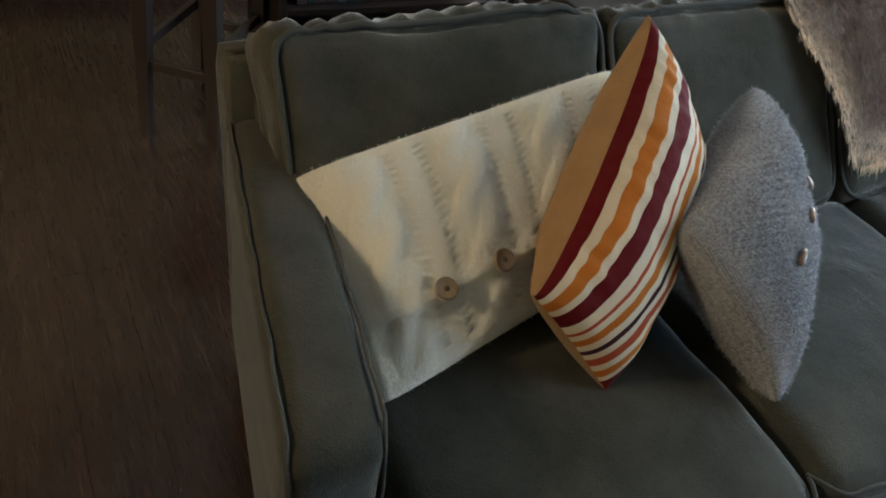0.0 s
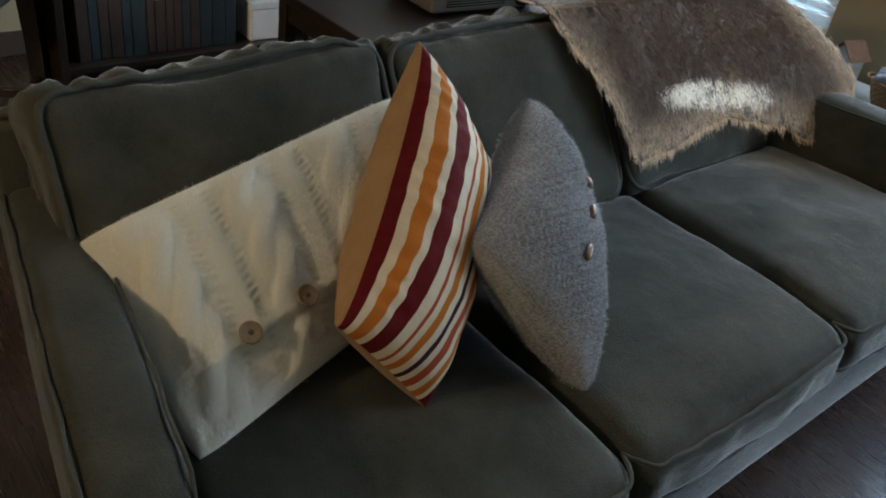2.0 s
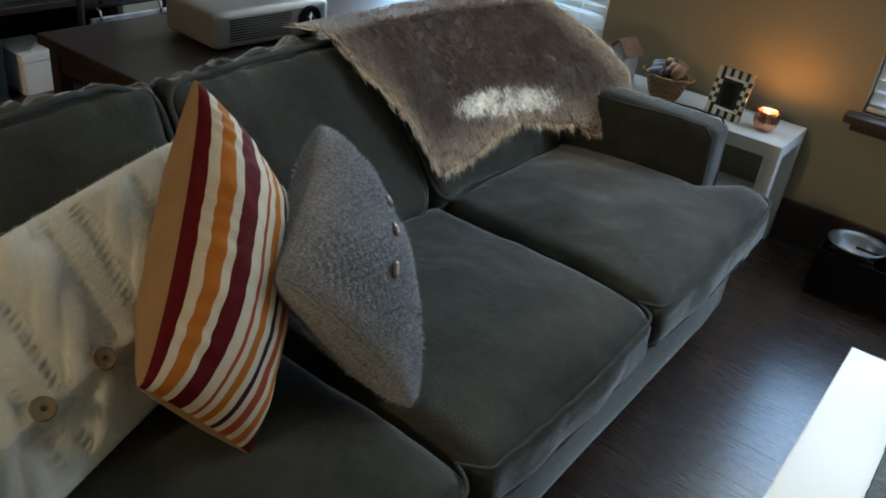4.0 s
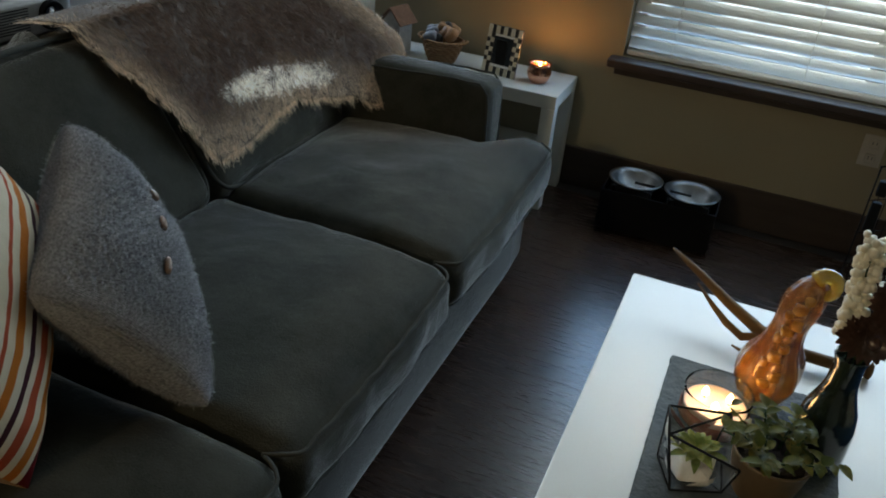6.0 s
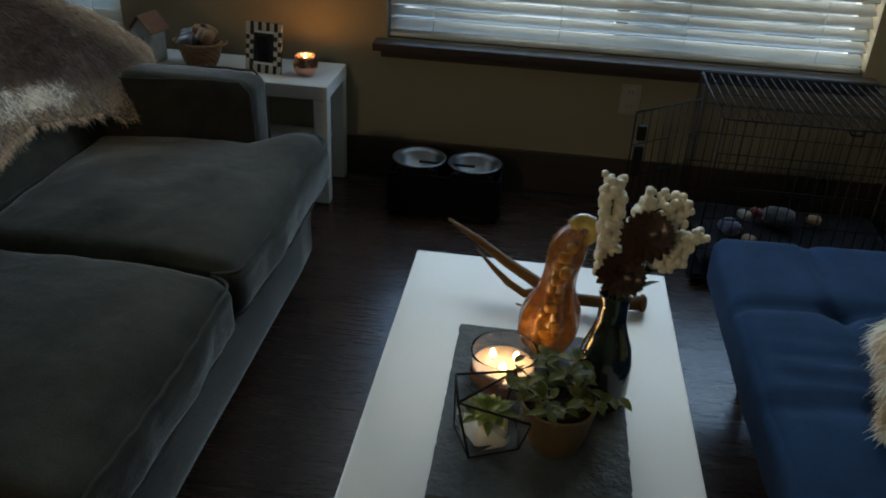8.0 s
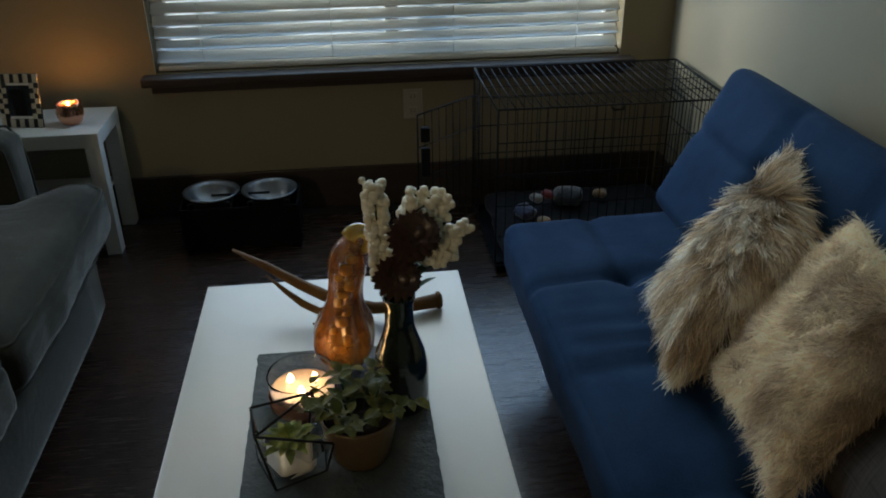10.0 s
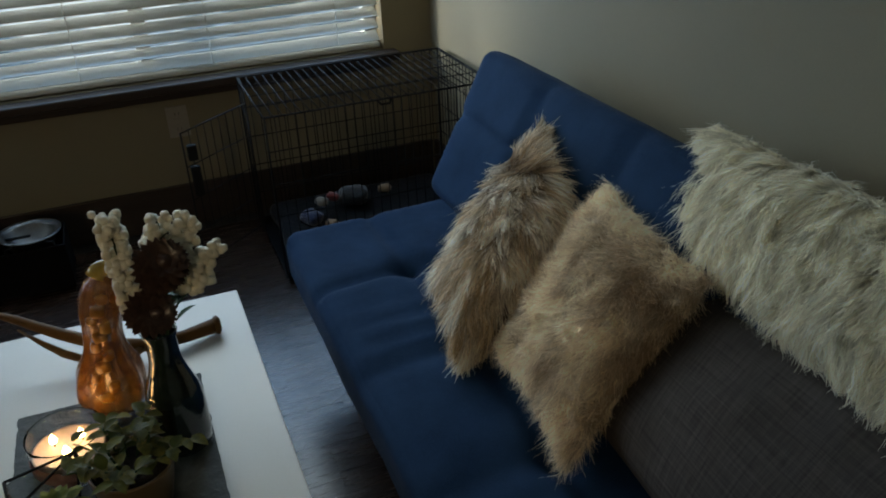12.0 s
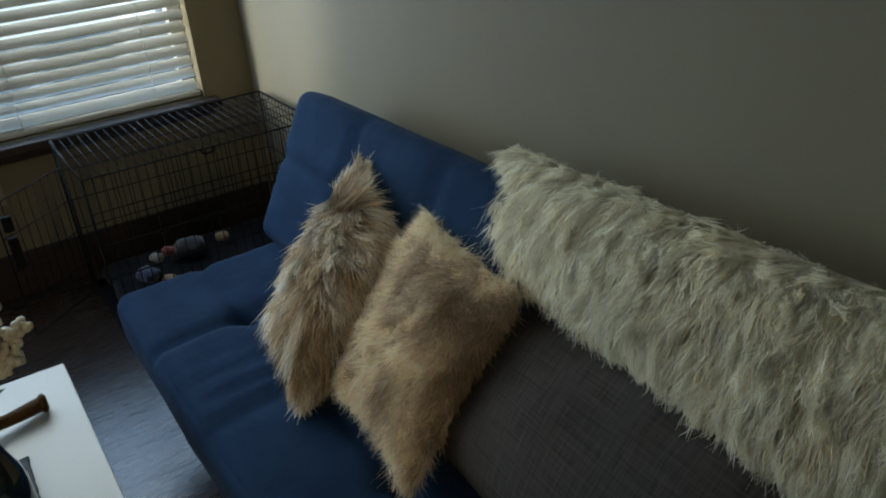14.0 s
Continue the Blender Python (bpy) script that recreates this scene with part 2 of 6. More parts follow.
def tube(points, radius, sides=6, closed=False, taper=None):
    """A round bar along points; taper: the radius's factor at each point."""
    pts = [Vector(p) for p in points]
    n = len(pts)
    verts, faces = [], []
    up = Vector((0.13, 0.29, 0.95)).normalized()
    for i, p in enumerate(pts):
        a = pts[(i - 1) % n] if closed or i else p
        b = pts[(i + 1) % n] if closed or i < n - 1 else p
        d = (b - a).normalized() if (b - a).length > 1e-9 else Vector((0, 0, 1))
        s = d.cross(up)
        s = s.normalized() if s.length > 1e-3 else d.cross(Vector((1, 0, 0))).normalized()
        w = d.cross(s)
        rr = radius * (taper[i] if taper else 1)
        for k in range(sides):
            ang = 2 * math.pi * k / sides
            verts.append(p + s * (math.cos(ang) * rr) + w * (math.sin(ang) * rr))
    for i in range(n if closed else n - 1):
        for k in range(sides):
            a, b = i * sides + k, i * sides + (k + 1) % sides
            c, d = ((i + 1) % n) * sides + (k + 1) % sides, ((i + 1) % n) * sides + k
            faces.append((a, b, c, d))
    if not closed:
        faces.append(tuple(range(sides - 1, -1, -1)))
        faces.append(tuple((n - 1) * sides + k for k in range(sides)))
    return verts, faces


def lathe(profile, sides=32, centre=(0, 0, 0), warp=None):
    """A turned shape from (radius, height) pairs; warp(angle, height, radius) gives another radius."""
    verts, faces = [], []
    for r, z in profile:
        for k in range(sides):
            a = 2 * math.pi * k / sides
            q = warp(a, z, r) if warp else r
            verts.append(Vector((centre[0] + math.cos(a) * q, centre[1] + math.sin(a) * q, centre[2] + z)))
    for i in range(len(profile) - 1):
        for k in range(sides):
            faces.append((i * sides + k, i * sides + (k + 1) % sides, (i + 1) * sides + (k + 1) % sides, (i + 1) * sides + k))
    faces.append(tuple(range(sides - 1, -1, -1)))
    faces.append(tuple((len(profile) - 1) * sides + k for k in range(sides)))
    return verts, faces


class Pillow:
    """A stuffed cover spanned between four corners (a, b, c, d in turn); front is where the turn a-b-c faces."""

    def __init__(self, a, b, c, d, thick, power=0.55, dent=0.05, rumple=0.006, freq=9.0, seed=0.0, relief=None):
        self.c = [Vector(p) for p in (a, b, c, d)]
        self.corner = 0.0
        self.thick, self.power, self.dent, self.rumple, self.freq, self.seed, self.relief = thick, power, dent, rumple, freq, seed, relief
        self.n = ((self.c[2] - self.c[0]).cross(self.c[3] - self.c[1])).normalized()

    def at(self, u, v, side):
        du, dv = u * (1 - self.dent * (1 - v * v) * u * u), v * (1 - self.dent * (1 - u * u) * v * v)
        round_off = 1 - self.corner * (u * v) ** 6
        s, t = (du * round_off + 1) / 2, (dv * round_off + 1) / 2
        a, b, c, d = self.c
        p = a * ((1 - s) * (1 - t)) + b * (s * (1 - t)) + c * (s * t) + d * ((1 - s) * t)
        h = max(0.0, (1 - abs(u) ** 2.4) * (1 - abs(v) ** 2.4)) ** self.power
        edge = min(1.0, 6 * (1 - max(abs(u), abs(v))))
        k = noise.noise(p * self.freq + Vector((self.seed, side, 0))) + 0.5 * noise.noise(p * self.freq * 2.7 + Vector((0, self.seed, side)))
        extra = self.relief(u, v) * edge if self.relief and side > 0 else 0
        return p + self.n * side * (self.thick * h + (self.rumple * k + extra) * edge)

    def normal(self, u, v, side, e=0.02):
        u, v = max(-0.97, min(0.97, u)), max(-0.97, min(0.97, v))
        n = (self.at(u + e, v, side) - self.at(u - e, v, side)).cross(self.at(u, v + e, side) - self.at(u, v - e, side))
        return n.normalized() * side

    def shape(self, nu=40, nv=40):
        verts, faces, uv = [], [], []
        ids = {}
        for side in (1, -1):
            for j in range(nv + 1):
                for i in range(nu + 1):
                    if side < 0 and (i in (0, nu) or j in (0, nv)):
                        ids[side, i, j] = ids[1, i, j]
                        continue
                    u, v = -math.cos(math.pi * i / nu) * 0.45 + (2 * i / nu - 1) * 0.55, -math.cos(math.pi * j / nv) * 0.45 + (2 * j / nv - 1) * 0.55
                    ids[side, i, j] = len(verts)
                    verts.append(self.at(u, v, side))
                    uv.append(((u + 1) / 2, (v + 1) / 2))
        for side in (1, -1):
            for j in range(nv):
                for i in range(nu):
                    q = [ids[side, i, j], ids[side, i + 1, j], ids[side, i + 1, j + 1], ids[side, i, j + 1]]
                    faces.append(q if side > 0 else q[::-1])
        return verts, faces, uv


def fur(name, roots, length, width, comb, stand, tint, parent, clump=0.05, frizz=0.35, gravity=0.25, seed=1, label="", tuft=0.5):
    """Strands on roots (place, normal, key); comb: the lie of the hair, tint(key) its colour (root, tip), clump: size of the locks."""
    rng = random.Random(seed)
    verts, faces, cols = [], [], []
    for p, n, key in roots:
        lie = comb(key) if callable(comb) else Vector(comb)
        cell = Vector((math.floor(p.x / clump), math.floor(p.y / clump), math.floor(p.z / clump)))
        cr = noise.cell_vector(cell + Vector((0.5, 0.5, 0.5)) * 1.0) - Vector((0.5, 0.5, 0.5))
        lock = noise.noise_vector(p / clump * 0.8)
        d = n * stand + lie + lock * 0.5 + Vector((rng.gauss(0, 1), rng.gauss(0, 1), rng.gauss(0, 1))) * frizz * 0.45
        d.normalize()
        ln = length * rng.uniform(0.6, 1.2) * (0.85 + 0.3 * lock.x)
        bend = lie * 0.5 + Vector((0, 0, -gravity)) + lock * 0.45 + Vector((rng.gauss(0, 1), rng.gauss(0, 1), rng.gauss(0, 1))) * frizz * 0.4
        q1 = p + d * ln * 0.5
        q2 = q1 + (d + bend).normalized() * ln * 0.5
        if (q2 - p).dot(n) < 0.08 * ln:
            q2 += n * (0.08 * ln - (q2 - p).dot(n))
        # strands of one lock lean together at their tips, and locks differ in tone
        pull = (cell + Vector((0.5, 0.5, 0.5)) + cr * 0.6) * clump - p
        pull -= n * pull.dot(n)
        q1 += pull * tuft * 0.45
        q2 += pull * tuft
        tone = 1 + tuft * 0.9 * cr.y
        s = d.cross(Vector((rng.gauss(0, 1), rng.gauss(0, 1), rng.gauss(0, 1)))).normalized() * width * rng.uniform(0.7, 1.3)
        b = len(verts)
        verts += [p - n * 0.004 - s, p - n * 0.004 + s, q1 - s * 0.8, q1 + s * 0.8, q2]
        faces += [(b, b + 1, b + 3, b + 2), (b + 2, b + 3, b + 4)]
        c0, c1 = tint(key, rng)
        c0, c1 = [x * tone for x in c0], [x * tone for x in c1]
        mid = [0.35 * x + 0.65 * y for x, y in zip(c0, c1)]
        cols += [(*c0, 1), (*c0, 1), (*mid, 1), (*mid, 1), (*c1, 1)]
    me = mesh_of(name, verts, faces, M["fur"])
    att = me.color_attributes.new("tint", "FLOAT_COLOR", "POINT")
    att.data.foreach_set("color", np.asarray(cols, dtype=np.float32).ravel())
    ob = new(name, me)
    adopt(ob, parent)
    return tagged(ob, label, kind="stuff")


def pelt(name, guides, per, spread, length, width, parent, seed=1, label="", segments=4, join_tips=0.7, uneven=0.12, wave=0.0, waves=1.2):
    """Hair in locks. guides: (root, normal, first direction, last direction, root colour, tip colour) of each lock of about per strands."""
    r = np.random.default_rng(seed)
    g = [np.array([tuple(q[i]) for q in guides], dtype=float) for i in range(6)]
    n = len(guides)
    size = r.uniform(0.7, 1.2, n)
    side = np.cross(g[1], r.normal(size=(n, 3)))
    side /= np.linalg.norm(side, axis=1)[:, None] + 1e-9
    phase, tone = r.uniform(0, 6.28, n), r.uniform(0.8, 1.15, n)
    k = np.repeat(np.arange(n), per)
    m = len(k)
    off = r.normal(size=(m, 3)) * spread
    off -= g[1][k] * (off * g[1][k]).sum(1)[:, None]
    stray = r.normal(size=(m, 3)) * uneven
    ln = length * size[k] * r.uniform(0.65, 1.1, m)
    rib = np.cross(g[2][k], r.normal(size=(m, 3)))
    rib *= (width * r.uniform(0.7, 1.3, m) / (np.linalg.norm(rib, axis=1) + 1e-9))[:, None]
    own = r.uniform(0.85, 1.15, m) * tone[k]
    pts, cols = [], []
    for i in range(segments + 1):
        f = i / segments
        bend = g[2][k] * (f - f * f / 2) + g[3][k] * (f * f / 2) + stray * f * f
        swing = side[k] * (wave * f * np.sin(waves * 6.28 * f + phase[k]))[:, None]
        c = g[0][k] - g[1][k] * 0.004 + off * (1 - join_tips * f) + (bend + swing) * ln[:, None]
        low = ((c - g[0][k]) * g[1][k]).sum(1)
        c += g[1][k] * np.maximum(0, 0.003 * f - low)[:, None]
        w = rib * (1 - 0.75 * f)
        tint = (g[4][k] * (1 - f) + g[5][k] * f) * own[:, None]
        rows = [c - w, c + w] if i < segments else [c]
        pts += rows
        cols += [tint] * len(rows)
    per_strand = len(pts)
    co = np.stack(pts, 1).reshape(-1, 3)
    col = np.concatenate([np.stack(cols, 1).reshape(-1, 3), np.ones((m * per_strand, 1))], 1)
    quads = [[2 * i, 2 * i + 1, 2 * i + 3, 2 * i + 2] for i in range(segments - 1)]
    last = 2 * segments - 2
    pattern = np.array(sum(quads, []) + [last, last + 1, last + 2])
    loops = (np.arange(m)[:, None] * per_strand + pattern[None]).ravel()
    starts = (np.arange(m)[:, None] * len(pattern) + np.arange(0, len(pattern), 4)[None]).ravel()
    me = bpy.data.meshes.new(name)
    me.vertices.add(len(co))
    me.vertices.foreach_set("co", co.astype(np.float32).ravel())
    me.loops.add(len(loops))
    me.loops.foreach_set("vertex_index", loops.astype(np.int32))
    me.polygons.add(len(starts))
    me.polygons.foreach_set("loop_start", starts.astype(np.int32))
    me.polygons.foreach_set("use_smooth", np.ones(len(starts), dtype=bool))
    me.materials.append(M["fur"])
    att = me.color_attributes.new("tint", "FLOAT_COLOR", "POINT")
    att.data.foreach_set("color", col.astype(np.float32).ravel())
    me.update(calc_edges=True)
    me.validate()
    ob = new(name, me)
    adopt(ob, parent)
    return tagged(ob, label, kind="stuff")


def lean(n, lie, stand):
    """A unit direction along the skin by lie, standing off it by stand."""
    q = Vector(lie) - n * Vector(lie).dot(n)
    if q.length > 1e-6:
        q.normalize()
    return (q + n * stand).normalized()


def pillow_roots(p, count, seed, sides=(1,), skirt=1.0):
    rng = random.Random(seed)
    out = []
    for _ in range(count):
        side = rng.choice(sides)
        u, v = rng.uniform(-skirt, skirt), rng.uniform(-skirt, skirt)
        u, v = max(-0.995, min(0.995, u)), max(-0.995, min(0.995, v))
        out.append((p.at(u, v, side), p.normal(u, v, side), (u, v, side)))
    return out


# ---- the room ----
def wall_with_holes(name, along, x0, x1, y0, y1, z1, holes, label):
    """A thick wall along x or y from x0 to x1, with openings (from, to, bottom, top)."""
    spans, at = [], x0
    for h0, h1, b, t in sorted(holes):
        spans += [(at, h0, 0, z1), (h0, h1, 0, b), (h0, h1, t, z1)]
        at = h1
    spans.append((at, x1, 0, z1))
    bits = []
    for s0, s1, b, t in spans:
        if s1 - s0 > 1e-4 and t - b > 1e-4:
            bits.append(block(s0, y0, b, s1, y1, t) if along == "x" else block(y0, s0, b, y1, s1, t))
    return tagged(part(name, join(*bits), M["wall"], None, smooth=False), label, "wall", kind="structure")


WIN_A = (-0.885, 0.825, 0.555, 2.26)
WIN_B = (-3.15, -1.92, 0.50, 2.26)
wall_with_holes("wall_north", "x", BACK_X - 0.15, WALL_X + 0.15, WALL_Y, WALL_Y + 0.15, TOP, [WIN_A, WIN_B], "greige painted wall with two blinded windows")
wall_with_holes("wall_east", "y", REAR_Y, WALL_Y, WALL_X, WALL_X + 0.15, TOP, [], "plain greige painted wall behind the blue futon")
wall_with_holes("wall_west", "y", REAR_Y, WALL_Y, BACK_X - 0.15, BACK_X, TOP, [], "plain greige painted wall of the dining side")
tagged(part("partition", block(-0.75, -2.75, 0, WALL_X, -2.6, TOP), M["wall"], None, smooth=False), "plain greige painted partition closing the sitting room", "wall", kind="structure")
wall_with_holes("wall_south", "x", BACK_X - 0.15, WALL_X + 0.15, REAR_Y - 0.15, REAR_Y, TOP, [], "plain greige painted wall at the far end of the apartment")
# added out of view: keeps the sun out of window_2, narrowing the east wall's lit band
tagged(part("sun_blocker", block(-3.40, WALL_Y + 0.151, -0.39, -3.25, WALL_Y + 0.93, 3.4), M["wall"], None, smooth=False), "unseen plain wall added outside to block the sun from the second window", "wall", kind="structure")
tagged(part("ceiling", block(BACK_X - 0.15, REAR_Y - 0.15, TOP, WALL_X + 0.15, WALL_Y + 0.15, TOP + 0.12), M["ceiling"], None, smooth=False), "white painted flat ceiling", "ceiling", kind="structure")
floor = tagged(part("floor", block(BACK_X - 0.15, REAR_Y - 0.15, -0.12, WALL_X + 0.15, WALL_Y + 0.15, -0.012), M["subfloor"], None, smooth=False), "dark brown wood plank floor", "floor", kind="structure")
ground = tagged(part("ground", ([(-400, -400, -0.4), (400, -400, -0.4), (400, 400, -0.4), (-400, 400, -0.4)], [(0, 1, 2, 3)]), surface("garden_ground", (0.07, 0.09, 0.05), (0.14, 0.13, 0.1), 0.6, 8, 0.9), None), "rough lawn outside the windows", "ground", kind="structure")


def board(name, x0, y0, x1, y1, z0, z1, label, mat="trim"):
    return tagged(part(name, block(x0, y0, z0, x1, y1, z1, 0.004), M[mat], None, smooth=False), label, "trim", kind="structure")


board("baseboard", BACK_X, WALL_Y - 0.016, WALL_X - 0.02, WALL_Y - 0.001, 0.0, 0.165, "dark brown tall wooden baseboard under the windows")
board("baseboard", WALL_X - 0.016, REAR_Y, WALL_X - 0.001, WALL_Y - 0.018, 0.0, 0.165, "dark brown tall wooden baseboard behind the futon")
board("baseboard", BACK_X + 0.001, REAR_Y, BACK_X + 0.016, WALL_Y - 0.018, 0.0, 0.10, "brown painted baseboard of the dining side")


def window(name, x0, x1, z0, z1, label):
    """White sash in the opening's depth, with a dark wooden sill and apron."""
    w = thing(name, ((x0 + x1) / 2, WALL_Y + 0.1, z0), label, "window", kind="structure")
    y0, y1 = WALL_Y + 0.075, WALL_Y + 0.125
    mid = (x0 + x1) / 2
    for a, b, c, d in ((x0, x0 + 0.05, z0, z1), (x1 - 0.05, x1, z0, z1), (x0 + 0.05, x1 - 0.05, z0, z0 + 0.05), (x0 + 0.05, x1 - 0.05, z1 - 0.05, z1), (mid - 0.025, mid + 0.025, z0 + 0.05, z1 - 0.05)):
        part("window_frame", block(a, y0, c, b, y1, d, 0.004), M["white_frame"], w, smooth=False)
    for a, b in ((x0 + 0.05, mid - 0.025), (mid + 0.025, x1 - 0.05)):
        pane = part("pane", block(a, y0 + 0.022, z0 + 0.05, b, y0 + 0.028, z1 - 0.05), M["glass"], w, "clear glass pane", smooth=False)
        pane.visible_shadow = False
    part("window_sill", block(x0 - 0.045, WALL_Y - 0.062, z0 - 0.034, x1 + 0.045, WALL_Y + 0.07, z0 - 0.002, 0.006), M["trim"], w, "dark brown wooden sill", smooth=False)
    part("apron", block(x0 - 0.02, WALL_Y - 0.022, z0 - 0.066, x1 + 0.02, WALL_Y - 0.001, z0 - 0.036, 0.004), M["trim"], w, "dark brown wooden apron", smooth=False)
    return w


window("window_1", *WIN_A, "white window with a dark brown wooden sill")
window("window_2", *WIN_B, "second white window with a dark wooden sill")


def slat_mesh(length):
    """One curved blind slat about the origin, hanging tilted with its inner edge low."""
    prof = []
    for i in range(5):
        s = i / 4 - 0.5
        prof.append((s * 0.056, 0.0035 * (1 - 4 * s * s)))
    ring = [(a, b + 0.0014) for a, b in prof] + [(a, b - 0.0014) for a, b in prof[::-1]]
    tilt = radians(27)
    ring = [(a * math.cos(tilt) - b * math.sin(tilt), a * math.sin(tilt) + b * math.cos(tilt)) for a, b in ring]
    n = len(ring)
    verts = [(x, a, b) for x in (-length / 2, length / 2) for a, b in ring]
    faces = [(i, (i + 1) % n, n + (i + 1) % n, n + i) for i in range(n)] + [tuple(range(n - 1, -1, -1)), tuple(range(n, 2 * n))]
    return mesh_of("slat", verts, faces, M["slat"], False)


def blind(x0, x1, z0, z1, label):
    y = WALL_Y + 0.036
    b = thing("window_blind", ((x0 + x1) / 2, y, z0), label, "blind", "window blinds")
    part("head_rail", block(x0 + 0.006, y - 0.03, z1 - 0.055, x1 - 0.006, y + 0.03, z1 - 0.004, 0.004), M["slat"], b, smooth=False)
    part("bottom_rail", block(x0 + 0.008, y - 0.026, z0 + 0.006, x1 - 0.008, y + 0.024, z0 + 0.024, 0.006), M["slat"], b, smooth=False)
    me = slat_mesh(x1 - x0 - 0.02)
    z = z0 + 0.048
    while z < z1 - 0.075:
        s = new("slat", me)
        s.matrix_basis = Matrix.Translation(((x0 + x1) / 2, y, z)) @ pose(0, 0, 0, random.uniform(-2.5, 2.5), random.uniform(-0.12, 0.12), 0)
        s.parent, s.matrix_parent_inverse = b, PLACE[b].inverted()
        z += 0.0435
    span = x1 - x0
    for f in (0.1, 0.37, 0.63, 0.9):
        for dy in (-0.021, 0.021):
            part("ladder_cord", tube([(x0 + span * f, y + dy, z0 + 0.02), (x0 + span * f, y + dy, z1 - 0.05)], 0.0012, 4), M["cord"], b)
    return b


blind(*WIN_A, "white wooden venetian blind with open tilted slats")
blind(*WIN_B, "white wooden venetian blind at the second window")

# daylight distance outside
def backdrop_material():
    m, t, p = nodes("hazy_distance")
    v = coords(t)
    f = noise_fac(t, 1.3, 5, 0.46, 0.58, v)
    f2 = noise_fac(t, 4.0, 3, 0.35, 0.7, v)
    c = mix_colour(t, f, (0.05, 0.09, 0.10), (0.85, 0.95, 1.0))
    c = mix_colour(t, f2, c, mix_colour(t, 0.5, c, (0.30, 0.48, 0.75)))
    e = t.nodes.new("ShaderNodeEmission")
    t.links.new(c, e.inputs[0])
    e.inputs[1].default_value = 0.85
    t.links.new(e.outputs[0], t.nodes["Material Output"].inputs[0])
    return m


tagged(part("backdrop", block(-7, 5.0, -0.39, 7, 5.1, 6), backdrop_material(), None, smooth=False), "pale bright daylight haze beyond the windows", "backdrop", kind="structure")


# ---- sofa ----
def sofa():
    s = thing("sofa", (-1.45, -0.47, 0), "grey-green velvet three-seat sofa with piped cushions", "sofa")
    Y0, Y1 = -1.50, 0.52
    # frame under the cushions and behind the back
    base = soft_box((0.90, 2.10, 0.22), 0.025, 10, (0.004, 0.004, 0.0), 0.004, 3, 2)
    part("base", moved(base, Matrix.Translation((-1.40, -0.48, 0.19))), M["sofa"], s)
    back = soft_box((0.12, 2.10, 0.66), 0.03, 10, (0.006, 0, 0), 0.004, 3, 4, lambda p, q: (p.x - (p.z + 0.33) * 0.22, p.y, p.z))
    part("back_frame", moved(back, Matrix.Translation((-1.80, -0.5, 0.41))), M["sofa"], s)
    part("piping", tube([(-1.93, -1.54 + 2.08 * i / 20, 0.742 + 0.003 * math.sin(i)) for i in range(21)], 0.005), M["piping"], s)
    # arms, splayed a little to the front, with piped edges
    for side, yb, yf in ((-1, -1.475, -1.545), (1, 0.49, 0.575)):
        ln, hw = 0.82, 0.062
        slope = (yf - yb) / 0.42

        def grow(p, q, side=side, yb=yb, slope=slope):
            x = -1.53 + p.x
            return (x, yb + slope * (x + 1.55) + side * hw + p.y * (1 + 0.1 * (p.z > 0.1)), p.z + 0.355 - 0.02 * max(0, q[0]) ** 3)

        arm = part("arm", soft_box((ln, 2 * hw, 0.55), 0.03, 16, (0.006, 0.008, 0.008), 0.004, 5, side, grow), M["sofa"], s)
        for inner in (-1, 1):
            run = []
            for i in range(34):
                k = i / 33
                if k < 0.62:
                    x, z = -1.93 + (0.79) * k / 0.62, 0.622
                else:
                    a = (k - 0.62) / 0.38
                    x, z = -1.132 + 0.012 * math.sin(a * 3), 0.612 - 0.5 * a
                if 0.55 < k < 0.66:
                    z -= 0.006
                run.append((x, yb + slope * (x + 1.55) + side * hw + inner * (hw * 1.02) + 0.002 * math.sin(i * 1.7), z))
            part("piping", tube(run, 0.0036), M["piping"], arm)
    # seat cushions
    edges = [(-1.515, -0.862), (-0.857, -0.150), (-0.144, 0.560)]
    for i, (y0, y1) in enumerate(edges):
        w, d, h = y1 - y0, 0.66, 0.17
        cx, cy, cz = -1.252, (y0 + y1) / 2, 0.362

        def grow(p, q, i=i, w=w):
            # the end cushions reach sideways in front of the arms
            out = max(0.0, min(1.0, (p.x - 0.13) / 0.09))
            y = p.y
            if i == 2 and q[1] > 0.35:
                y += out * 0.16 * ((q[1] - 0.35) / 0.65)
            if i == 0 and q[1] < -0.35:
                y -= out * 0.16 * ((-q[1] - 0.35) / 0.65)
            droop = -0.02 * max(0, q[0]) ** 4 * max(0, q[2])
            return (p.x, y, p.z + droop)

        seat = part("seat_cushion", moved(soft_box((d, w, h), 0.05, 36, (0.018, 0.004, 0.024), 0.009, 7, 3 * i + 1, grow), Matrix.Translation((cx, cy, cz))), M["sofa"], s)
        for zz, off in ((0.062, 0.0), (-0.062, 0.004)):
            run = []
            for k in range(60):
                a = k / 59
                # along the front edge from one end to the other, turning round its corners
                yy = (a * 2 - 1) * (w / 2 + 0.004)
                ext = 0.16 if (i == 2 and yy > 0) or (i == 0 and yy < 0) else 0.0
                f = abs(a * 2 - 1)
                yy += math.copysign(ext * max(0, (f - 0.35) / 0.65), yy)
                xx = d / 2 + 0.004 - off + 0.016 * (1 - f * f) - 0.05 * max(0, (f - 0.86) / 0.14) ** 2
                run.append((cx + xx - 0.012, cy + yy, cz + zz + 0.003 * math.sin(k * 0.9 + i) - 0.008 * (zz > 0)))
            part("piping", tube(run, 0.0042), M["piping"], seat)
